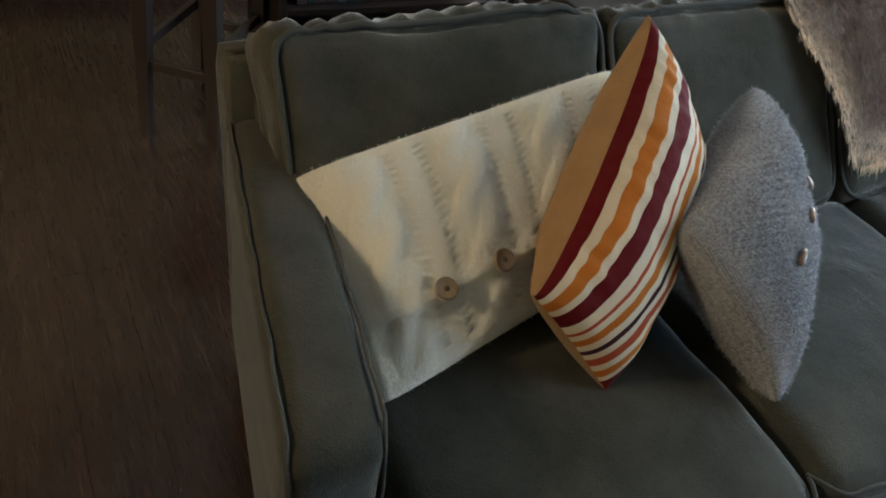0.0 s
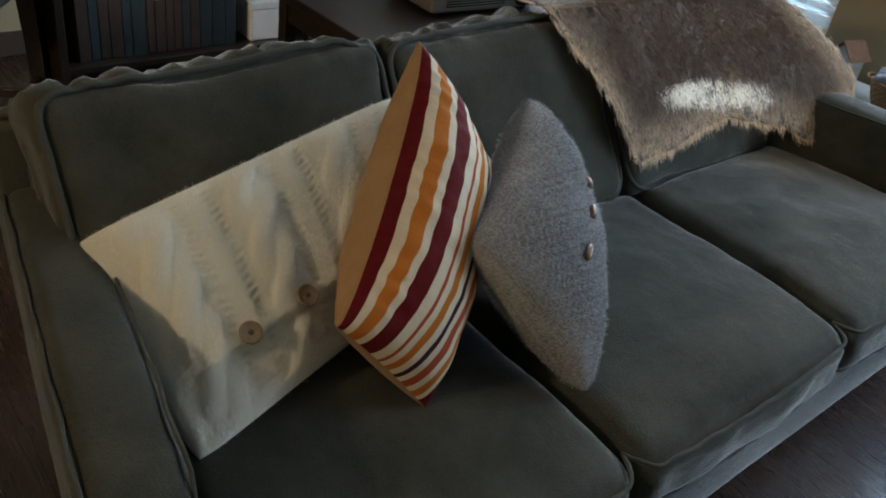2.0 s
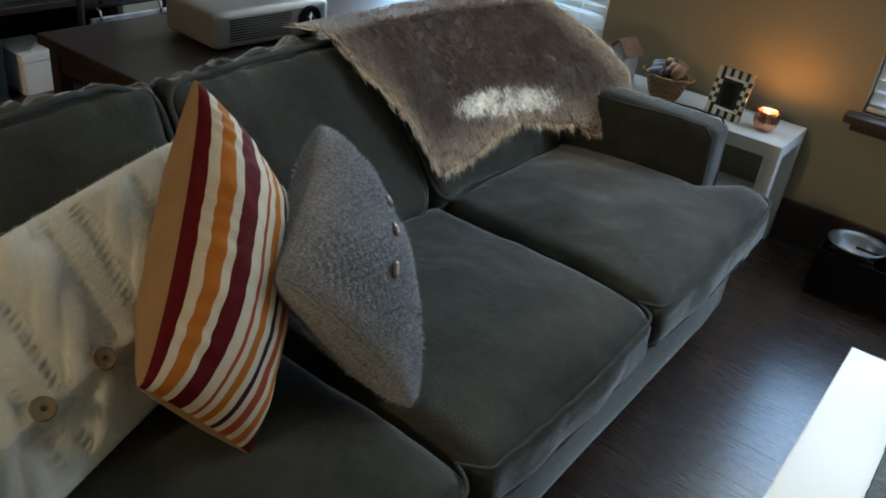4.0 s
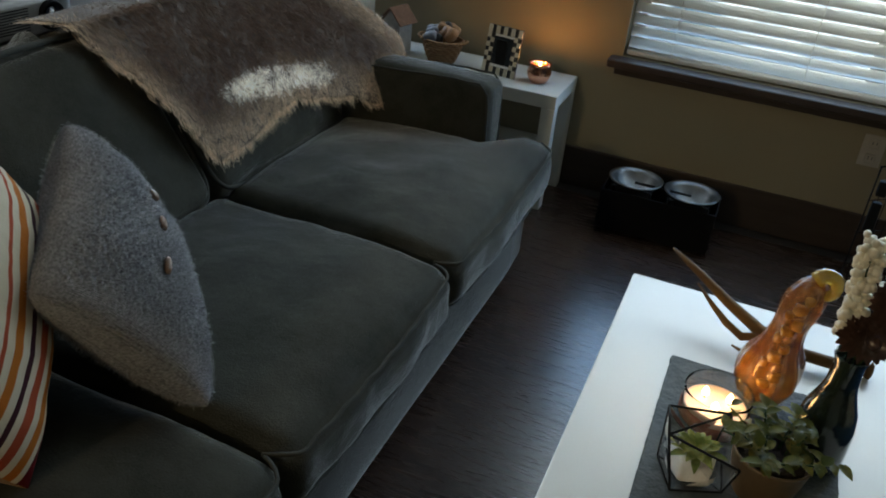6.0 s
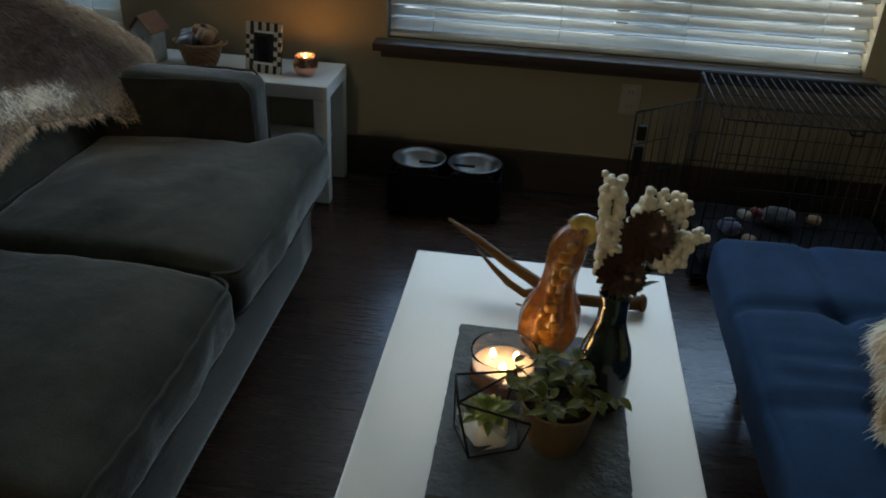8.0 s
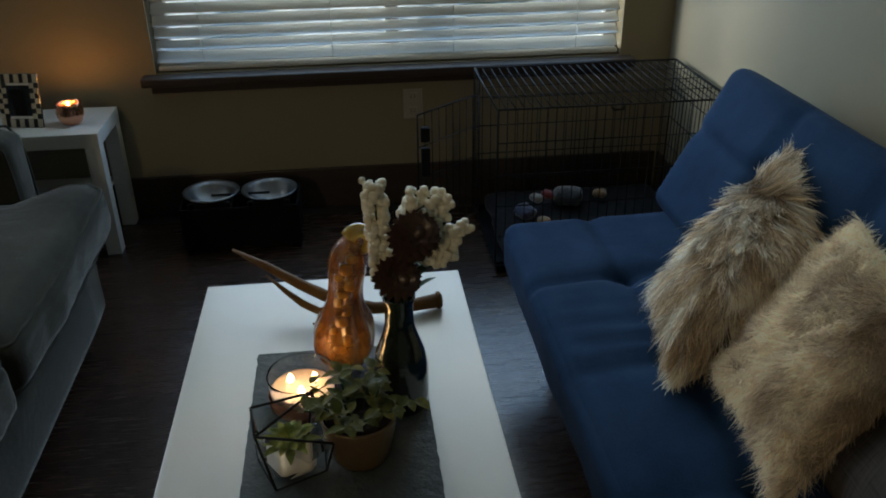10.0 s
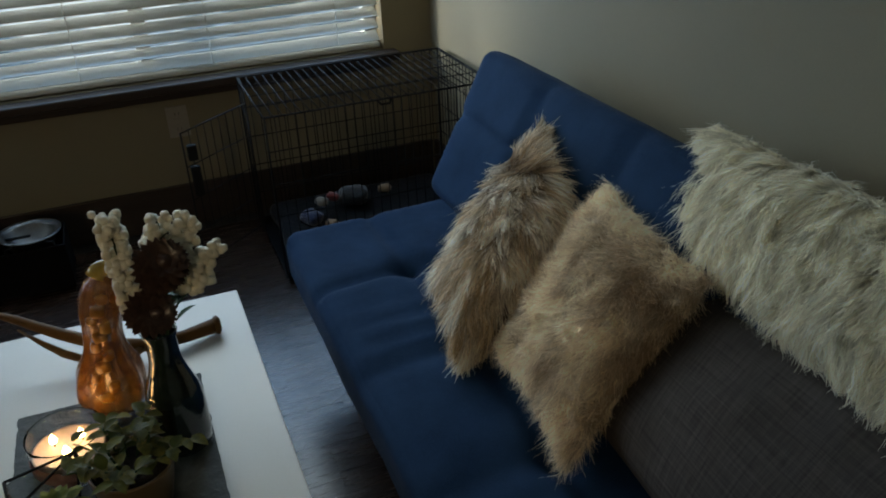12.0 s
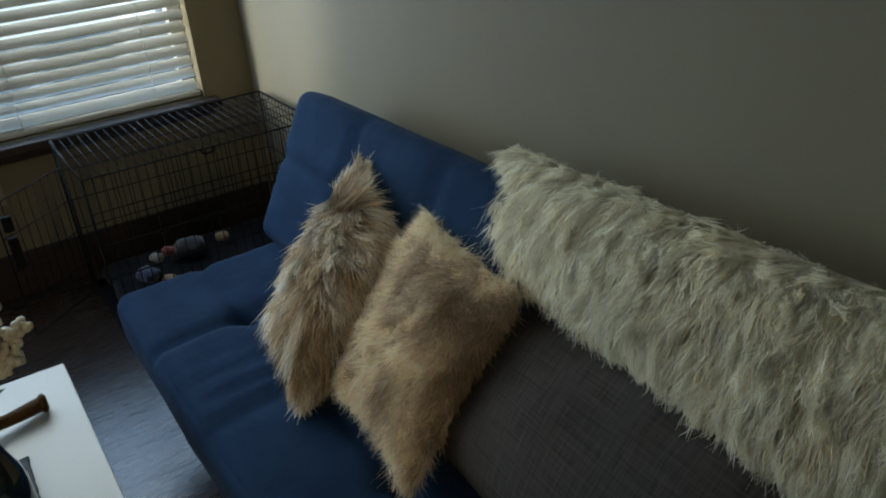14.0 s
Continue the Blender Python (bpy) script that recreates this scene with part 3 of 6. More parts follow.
    # back cushions: slouched boxes leaning on the back
    cuts = [(-1.505, -0.83), (-0.822, -0.185), (-0.178, 0.50)]
    for i, (y0, y1) in enumerate(cuts):
        w, tall, deep = y1 - y0, 0.49, 0.17
        lean = radians(33)

        def grow(p, q, i=i):
            sag = 0.02 * math.sin(3 * q[1] + i) * max(0, q[2])
            # gathers along the boxed top and folds that fan down from it
            top = max(0.0, (q[2] - 0.55) / 0.45)
            w1 = noise.noise(Vector((p.y * 26 + i * 9, p.x * 6, 2.0)))
            w2 = noise.noise(Vector((p.y * 55 + i * 5, p.x * 9, 7.0)))
            fold = top ** 1.2 * (0.020 * w1 + 0.015 * w2) * (0.14 + 0.95 * (1 - q[0] ** 2))
            dent = 0.014 * noise.noise(Vector((p.y * 5 + i * 3, p.z * 5, 1.0))) * (q[0] > 0.3)
            return (p.x + fold * 0.8 + dent, p.y + 0.012 * q[1] * top, p.z - 0.012 * (1 - q[1] ** 2) * max(0, q[2]) + sag * 0.4 + fold)

        m = Matrix.Translation((-1.745, (y0 + y1) / 2, 0.60)) @ Matrix.Rotation(-lean, 4, "Y")
        cush = part("back_cushion", moved(soft_box((deep, w, tall), 0.05, 44, (0.034, 0.0, 0.026), 0.009, 6, 7 * i + 2, grow), m), M["sofa"], s)
        for fx in (1, -1):
            run = []
            for k in range(160):
                a = 2 * math.pi * k / 160
                # a rounded rectangle of piping round the face
                ca, sa = math.cos(a), math.sin(a)
                e = 0.27
                yy = math.copysign(abs(ca) ** e, ca) * (w / 2 - 0.004)
                zz = math.copysign(abs(sa) ** e, sa) * (tall / 2 - 0.002)
                wob = 0.004 * noise.noise(Vector((yy * 12, zz * 12, i + fx)))
                qz = zz / (tall / 2)
                qy = yy / (w / 2)
                zz += -0.012 * (1 - qy ** 2) * max(0, qz) + 0.008 * math.sin(3 * qy + i) * max(0, qz)
                top = max(0.0, (qz - 0.55) / 0.45)
                px = fx * (deep / 2 - 0.012)
                fold = 0.38 * top ** 1.2 * (0.020 * noise.noise(Vector((yy * 26 + i * 9, px * 6, 2.0))) + 0.015 * noise.noise(Vector((yy * 55 + i * 5, px * 9, 7.0))))
                run.append(m @ Vector((px + fx * 0.004 + wob * 0.5 + fold * 0.8, yy * (1 - 0.012) + 0.012 * qy * top, zz * (1 - 0.02) + fold + 0.004 * qz)))
            part("piping", tube(run, 0.0068, 6, True), M["piping"], cush)
    for x, y in ((-1.03, -1.48), (-1.03, 0.50), (-1.84, -1.48), (-1.84, 0.50)):
        part("leg", lathe([(0.018, 0), (0.024, 0.05), (0.028, 0.085)], 12, (x, y, 0)), M["dark_wood"], s, "dark tapered wooden foot")
    return s


sofa()


# ---- loose pillows on the sofa ----
def knit_material(name, a, b, scale=55, strength=0.6, marl=0.0):
    m, t, p = nodes(name)
    c = t.nodes.new("ShaderNodeTexCoord")
    mp = t.nodes.new("ShaderNodeMapping")
    mp.inputs["Scale"].default_value = (scale * 1.5, scale, 1)
    t.links.new(c.outputs["UV"], mp.inputs[0])
    w = t.nodes.new("ShaderNodeTexWave")
    w.wave_type, w.bands_direction = "BANDS", "Y"
    w.inputs["Scale"].default_value, w.inputs["Distortion"].default_value, w.inputs["Detail"].default_value = 0.9, 2.2, 2
    t.links.new(mp.outputs[0], w.inputs[0])
    v = coords(t)
    broad = noise_fac(t, 8, 5, 0.3, 0.7, v)
    fuzz = noise_fac(t, 260, 4, 0.3, 0.7, v)
    col = mix_colour(t, broad, a, b)
    k = t.nodes.new("ShaderNodeMath")
    k.operation = "MULTIPLY"
    k.inputs[1].default_value = 0.25
    t.links.new(fuzz, k.inputs[0])
    col = mix_colour(t, k.outputs[0], col, tuple(x * 0.72 for x in a))
    if marl:
        speck = noise_fac(t, 170, 2, 0.35, 0.65, coords(t, (1, 1, 2.2)))
        col = mix_colour(t, marl, col, mix_colour(t, speck, tuple(x * 0.45 for x in a), tuple(min(1, x * 1.5) for x in b)))
    t.links.new(col, p.inputs["Base Color"])
    add = t.nodes.new("ShaderNodeMath")
    add.operation = "ADD"
    t.links.new(w.outputs[1], add.inputs[0])
    t.links.new(fuzz, add.inputs[1])
    bump(t, p, add.outputs[0], strength, 0.006)
    p.inputs["Roughness"].default_value, p.inputs["Sheen Weight"].default_value, p.inputs["Specular IOR Level"].default_value = 0.95, 0.15, 0.1
    return m


def cable(u, v):
    """Relief of the cable knit: ropes of two crossing strands between pierced ladders and plain lanes."""
    h = 0.0
    x = (u + 1) / 2 * 3.6 + 0.02
    lane = x - math.floor(x) - 0.5
    ph = v * 6.4 + math.floor(x) * 1.3
    w = 0.15
    for k in (0, math.pi):
        c = 0.10 * math.sin(ph + k)
        d = (lane - c) / w
        if abs(d) < 1:
            h = max(h, (0.0105 + 0.005 * math.cos(ph + k)) * math.sqrt(1 - d * d))
    if 0.27 < abs(lane) < 0.41:
        a = (abs(lane) - 0.27) / 0.14
        h += -0.0035 * math.sin(a * math.pi) + 0.0035 * math.sin(v * 88 + 2.5 * a) * math.sin(a * math.pi)
    if v < -0.47:
        h -= 0.010
        if v > -0.53:
            h += 0.010 * (v + 0.53) / 0.06
    elif v < -0.37:
        h = h * 0.3 + 0.009
    return h


def fuzz_tint(c):
    return lambda key, rng: (c, tuple(min(1, x * 1.25) for x in c))


def cable_pillow():
    p = Pillow((-1.285, -1.475, 0.46), (-1.44, -0.93, 0.50), (-1.71, -0.84, 0.765), (-1.665, -1.505, 0.635), 0.072, 0.36, 0.02, 0.004, 7, 3, cable)
    p.corner = 0.035
    t = thing("throw_pillow", (-1.36, -1.2, 0.46), "cream cable-knit pillow with a buttoned flap", "pillow", "pillows on the sofa")
    part("cover", p.shape(230, 220), knit_material("cream_knit", (0.89, 0.84, 0.69), (0.95, 0.91, 0.78), 60, 0.8), t)
    fur("fuzz", pillow_roots(p, 14000, 5, (1,)), 0.009, 0.0003, (0, 0, 0), 1.0, fuzz_tint((0.86, 0.81, 0.68)), t, 0.02, 1.2, 0.1, 3, "fine woolly fuzz", 0.0)
    for u in (-0.50, -0.12, 0.26):
        n = p.normal(u, -0.44, 1)
        c = p.at(u, -0.44, 1) + n * 0.006
        m = Matrix.Translation(c) @ n.to_track_quat("Z", "Y").to_matrix().to_4x4()
        ring = lathe([(0.004, 0.003), (0.014, 0.0035), (0.0165, 0.006), (0.0185, 0.005), (0.019, 0.001), (0.017, -0.003)], 24)
        b = part("button", moved(ring, m), M["button"], t, "round brown wooden button")
        part("thread", moved(lathe([(0.0045, 0.0), (0.0045, 0.0048), (0.002, 0.0058)], 8), m), M["cord_dark"], b)
    return p


M["button"] = surface("wood_button", (0.13, 0.085, 0.045), (0.24, 0.165, 0.09), 60, 300, 0.45, 0.2, 0.0006, stretch=(1, 6, 1))
M["toggle"] = surface("dark_toggle", (0.12, 0.065, 0.035), (0.22, 0.13, 0.07), 60, 300, 0.4, 0.2, 0.0006)
M["cord_dark"] = surface("dark_thread", (0.05, 0.03, 0.02), (0.09, 0.06, 0.04), 90, 300, 0.9)
cable_pillow()


def stripe_material():
    m, t, p = nodes("striped_velvet")
    c = t.nodes.new("ShaderNodeTexCoord")
    sep = t.nodes.new("ShaderNodeSeparateXYZ")
    t.links.new(c.outputs["UV"], sep.inputs[0])
    wob = noise_fac(t, 5, 3, 0.0, 1.0, coords(t))
    add = t.nodes.new("ShaderNodeMath")
    add.operation = "MULTIPLY_ADD"
    add.inputs[1].default_value = 0.0012
    t.links.new(wob, add.inputs[0])
    t.links.new(sep.outputs[0], add.inputs[2])
    r = t.nodes.new("ShaderNodeValToRGB")
    r.color_ramp.interpolation = "CONSTANT"
    cream, burg, amber, red, dark = (0.48, 0.41, 0.30), (0.075, 0.003, 0.006), (0.34, 0.105, 0.016), (0.27, 0.05, 0.022), (0.03, 0.008, 0.014)
    bands = [(0, burg), (0.045, cream), (0.092, amber), (0.172, cream), (0.225, burg), (0.34, cream), (0.415, red), (0.445, cream), (0.49, amber), (0.545, cream), (0.595, dark), (0.635, cream), (0.68, red), (0.75, cream), (0.80, amber), (0.86, cream), (0.9, burg)]
    el = r.color_ramp.elements
    el[0].position, el[0].color = 0, (*burg, 1)
    el[1].position, el[1].color = bands[1][0], (*cream, 1)
    for pos, col in bands[2:]:
        e = el.new(pos)
        e.color = (*col, 1)
    t.links.new(add.outputs[0], r.inputs[0])
    nap = noise_fac(t, 30, 5, 0.25, 0.75, coords(t))
    col = mix_colour(t, nap, r.outputs[0], (0.30, 0.2, 0.12))
    col = mix_colour(t, 0.04, r.outputs[0], col)
    t.links.new(col, p.inputs["Base Color"])
    p.inputs["Roughness"].default_value, p.inputs["Specular IOR Level"].default_value = 0.7, 0.04
    bump(t, p, nap, 0.35, 0.004)
    return m


def half_shape(p, side, nu=70, nv=90, lo=-1.0, hi=1.0):
    """One side alone of a pillow's cover, or a strip of it."""
    a0, a1 = math.asin(lo), math.asin(hi)
    verts, faces, uv = [], [], []
    for j in range(nv + 1):
        for i in range(nu + 1):
            u, v = math.sin(a0 + (a1 - a0) * i / nu), math.sin((j / nv - 0.5) * math.pi)
            verts.append(p.at(u, v, side))
            uv.append(((u - lo) / (hi - lo), (v + 1) / 2))
    for j in range(nv):
        for i in range(nu):
            q = [j * (nu + 1) + i, j * (nu + 1) + i + 1, (j + 1) * (nu + 1) + i + 1, (j + 1) * (nu + 1) + i]
            faces.append(q if side > 0 else q[::-1])
    return verts, faces, uv


def striped_pillow():
    top, left, low, right = (-1.645, -0.858, 0.90), (-1.285, -1.25, 0.635), (-1.205, -1.115, 0.465), (-1.525, -0.75, 0.635)
    p = Pillow(left, low, right, top, 0.108, 0.5, 0.02, 0.005, 14, 8, lambda u, v: (0.0022 * math.sin(v * 37 + 3 * u + 2 * math.sin(v * 9)) + 0.0003 * math.sin(v * 17 - 5 * u)) * math.exp(-((u + 0.75) / 0.4) ** 2))
    t = thing("throw_pillow", (-1.25, -1.1, 0.465), "striped pillow in burgundy, cream and orange velvet", "pillow", "pillows on the sofa")
    part("front_cover", half_shape(p, 1, lo=-0.975), stripe_material(), t, "striped velvet front")
    back, edge = half_shape(p, -1), half_shape(p, 1, 6, 90, hi=-0.975)
    part("back_cover", join(back[:2], edge[:2]), fabric("tan_cotton", (0.19, 0.11, 0.052), (0.25, 0.15, 0.072), 900, 0.1, 0.3, 7), t, "plain tan cotton back")
    return p


striped_pillow()


def grey_pillow():
    top, left, low, right = (-1.56, -0.625, 0.79), (-1.27, -1.0, 0.71), (-1.075, -0.86, 0.468), (-1.43, -0.57, 0.56)

    def rib(u, v):
        row = math.sin((u * 0.9 + v) * 68)
        return 0.0042 * row * (0.55 + 0.45 * math.sin((u - v) * 60 + 1.5 * row))

    p = Pillow(left, low, right, top, 0.098, 0.45, 0.04, 0.008, 9, 15, rib)
    p.corner = 0.04
    t = thing("throw_pillow", (-1.15, -0.8, 0.468), "grey fuzzy ribbed-knit pillow with toggle buttons", "pillow", "pillows on the sofa")
    part("cover", p.shape(200, 200), knit_material("grey_knit", (0.13, 0.13, 0.138), (0.36, 0.355, 0.365), 70, 0.8, 0.4), t)
    fur("fuzz", pillow_roots(p, 16000, 9, (1, -1)), 0.011, 0.0003, (0, 0, 0), 1.0, fuzz_tint((0.42, 0.415, 0.425)), t, 0.02, 1.2, 0.1, 5, "fine woolly fuzz", 0.0)
    for v in (-0.42, 0.0, 0.42):
        n = p.normal(0.0, v, 1)
        c = p.at(0.0, v, 1) + n * 0.007
        d = (p.at(0.30, v + 0.05, 1) - p.at(0.30, v - 0.05, 1)).normalized()
        part("button", tube([c - d * 0.017, c - d * 0.009, c, c + d * 0.009, c + d * 0.017], 0.0065, 8, False, [0.6, 1, 1.05, 1, 0.6]), M["toggle"], t, "dark brown wooden toggle")
    return p


grey_pillow()


# ---- hide throw over the back ----
def throw():
    t = thing("fur_throw", (-1.7, 0.2, 0.5), "brown and cream long-haired hide draped over the sofa back", "throw")

    def fwd(y):
        """The hide stands forward where it bridges to the arm."""
        return 0.13 * max(0, min(1, (y - 0.05) / 0.55)) ** 1.3

    def at(y, d):
        """d metres down the front from the top's front edge; negative: back over the top."""
        if y > 0.15:
            y = 0.15 + (y - 0.15) * (0.60 + 0.40 * max(0, min(1, (d + 0.02) / 0.25)))
        sag = 0.006 * noise.noise(Vector((y * 5, d * 5, 3)))
        if d < 0:
            return Vector((-1.80 + d * 0.9 + fwd(y), y, 0.846 - 0.06 * d * d * 10 + sag))
        x, z = -1.795 + d * 0.535, 0.838 - d * 0.845
        belly = 0.035 * math.sin(min(1, d / 0.45) * math.pi)
        return Vector((x + belly + sag + fwd(y), y, z + belly * 0.5 + sag))

    def low(y):
        """How far the hide hangs down the front."""
        a = (y + 0.36) / 1.04
        if a < 0 or a > 1:
            return -1
        left = max(0, min(1, (y + 0.36) / 0.19))
        base = 0.385 * left ** 0.9
        notch = -0.055 * math.exp(-((y - 0.20) / 0.17) ** 2)
        rise = 0.03 * max(0, 1 - abs(y - 0.49) / 0.1) - 0.05 * max(0, (y - 0.52) / 0.12)
        return base + notch + rise + 0.014 * noise.noise(Vector((y * 14, 1, 1)))

    ys = [-0.36 + 1.04 * i / 60 for i in range(61)]
    verts, faces = [], []
    nd = 26
    for y in ys:
        e = max(0.01, low(y))
        for k in range(nd + 1):
            d = -0.16 + (e + 0.16) * k / nd
            verts.append(at(y, d) + Vector((0.016, 0, 0.016)))
    for i in range(len(ys) - 1):
        for k in range(nd):
            a = i * (nd + 1) + k
            faces.append((a, a + nd + 1, a + nd + 2, a + 1))
    sheet = new("hide", mesh_of("hide", verts, faces, M["hide"]))
    sol = sheet.modifiers.new("thickness", "SOLIDIFY")
    sol.thickness = 0.006
    adopt(sheet, t)
    rng = random.Random(11)

    def tint(y, d):
        k = noise.noise(Vector((y * 5, d * 6, 0.3)))
        k2 = noise.noise(Vector((y * 18, d * 18, 4.3)))
        edge = min(1.0, max(0, low(y) - d) / 0.17, max(0, (y + 0.40 - 0.3 * max(0, d)) / 0.2), max(0, (0.74 - y) / 0.22))
        dark, cream = Vector((0.13, 0.085, 0.062)), Vector((0.66, 0.52, 0.37))
        c = cream.lerp(dark, max(0, min(1, edge * 1.15 + 0.3 * k + 0.12 * k2 + rng.uniform(-0.1, 0.06))))
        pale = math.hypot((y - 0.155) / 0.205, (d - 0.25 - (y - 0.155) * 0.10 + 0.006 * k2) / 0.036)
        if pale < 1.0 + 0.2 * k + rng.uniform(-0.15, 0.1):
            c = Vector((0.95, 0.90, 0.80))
        return tuple(c * 1.0), tuple(c * 1.4)

    guides = []
    while len(guides) < 8500:
        y, d = rng.uniform(-0.36, 0.68), rng.uniform(-0.16, 0.43)
        if d > low(y):
            continue
        n = (at(y + 0.01, d) - at(y - 0.01, d)).cross(at(y, d + 0.01) - at(y, d - 0.01)).normalized()
        if n.z < 0:
            n = -n
        lie = Vector((0.3, (y - 0.2) * 0.5, -0.75)) + noise.noise_vector(Vector((y * 7, d * 7, 9))) * 0.35
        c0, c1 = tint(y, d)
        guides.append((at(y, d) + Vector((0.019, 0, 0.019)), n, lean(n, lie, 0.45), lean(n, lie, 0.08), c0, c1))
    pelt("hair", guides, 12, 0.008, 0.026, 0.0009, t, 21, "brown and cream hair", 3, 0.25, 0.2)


throw()


# ---- coffee table and what stands on it ----
def table(name, x0, y0, x1, y1, height, label, shelf=False, top=0.05, leg=0.05):
    t = thing(name, ((x0 + x1) / 2, (y0 + y1) / 2, 0), label, "table")
    part("tabletop", block(x0, y0, height - top, x1, y1, height, 0.0025), M["white_lacquer"], t, smooth=False)
    for x in (x0 + 0.001, x1 - leg - 0.001):
        for y in (y0 + 0.001, y1 - leg - 0.001):
            part("leg", block(x, y, 0.0, x + leg, y + leg, height - top - 0.0005, 0.002), M["white_lacquer"], t, smooth=False)
    if shelf:
        part("shelf", block(x0 + leg, y0 + 0.02, 0.17, x1 - leg, y1 - 0.02, 0.19, 0.002), M["white_lacquer"], t, smooth=False)
    return t


table("coffee_table", -0.543, -0.93, 0.018, 0.006, 0.45, "white lacquered coffee table with square legs")


def slate_board():
    x0, x1, y0, y1 = -0.409, -0.098, -0.752, -0.288
    n = 46
    ring = []
    for k in range(4 * n):
        s, a = divmod(k, n)
        a /= n
        q = [(x0 + (x1 - x0) * a, y0), (x1, y0 + (y1 - y0) * a), (x1 - (x1 - x0) * a, y1), (x0, y1 - (y1 - y0) * a)][s]
        j = Vector((noise.noise(Vector((k * 0.55, 1, 2))), noise.noise(Vector((k * 0.55, 7, 2))), 0)) * 0.003
        ring.append(Vector((*q, 0)) + j)
    m = len(ring)
    verts = [p + Vector((0, 0, 0.4503)) for p in ring] + [p + Vector((0, 0, 0.457)) for p in ring]
    cx, cy = (x0 + x1) / 2, (y0 + y1) / 2
    verts += [Vector((cx + (p.x - cx) * 0.988, cy + (p.y - cy) * 0.99, 0.4605 + 0.0008 * noise.noise(p * 30))) for p in ring]
    faces = [tuple(range(m - 1, -1, -1)), tuple(range(2 * m, 3 * m))]
    for lv in (0, 1):
        faces += [(lv * m + i, lv * m + (i + 1) % m, (lv + 1) * m + (i + 1) % m, (lv + 1) * m + i) for i in range(m)]
    ob = part("slate_board", (verts, faces), M["slate"], None, smooth=False)
    tagged(ob, "dark grey rough-edged slate board on the coffee table", "board")


slate_board()
SZ = 0.4612


def candle_jar():
    c = (-0.315, -0.466, SZ)
    t = thing("candle", c, "three-wick candle burning in a clear glass jar", "candle")
    part("jar", lathe([(0.0, 0.0), (0.049, 0.0), (0.055, 0.006), (0.057, 0.03), (0.058, 0.066), (0.0588, 0.074), (0.058, 0.0755), (0.0572, 0.074), (0.0567, 0.066), (0.0557, 0.03), (0.0537, 0.007), (0.0, 0.005)], 48, c), M["thin_glass"], t, "clear glass jar")
    part("wax", lathe([(0.0, 0.0085), (0.048, 0.009), (0.0530, 0.03), (0.0540, 0.045), (0.0515, 0.043), (0.03, 0.0415), (0.0, 0.0415)], 40, c), M["wax"], t, "pale melted wax")
    part("label", lathe([(0.0585, 0.012), (0.0592, 0.038), (0.0597, 0.038), (0.059, 0.012)], 40, c), M["jar_label"], t, "rose-brown paper band")
    for k in range(3):
        a = 0.5 + k * 2.094
        x, y = c[0] + 0.024 * math.cos(a), c[1] + 0.024 * math.sin(a)
        w = part("wick", tube([(x, y, SZ + 0.040), (x + 0.001, y, SZ + 0.049)], 0.0011, 6), M["wick"], t)
        part("flame", lathe([(0.0005, 0.0), (0.0055, 0.004), (0.0062, 0.008), (0.0038, 0.014), (0.0004, 0.019)], 12, (x, y, SZ + 0.047)), M["flame"], w)
    lamp("candle_light", "POINT", pose(c[0], c[1], SZ + 0.098), 0.12, (1.0, 0.56, 0.22), 0.018)


M["jar_label"] = surface("jar_label", (0.20, 0.075, 0.05), (0.25, 0.10, 0.07), 20, 200, 0.6)
candle_jar()


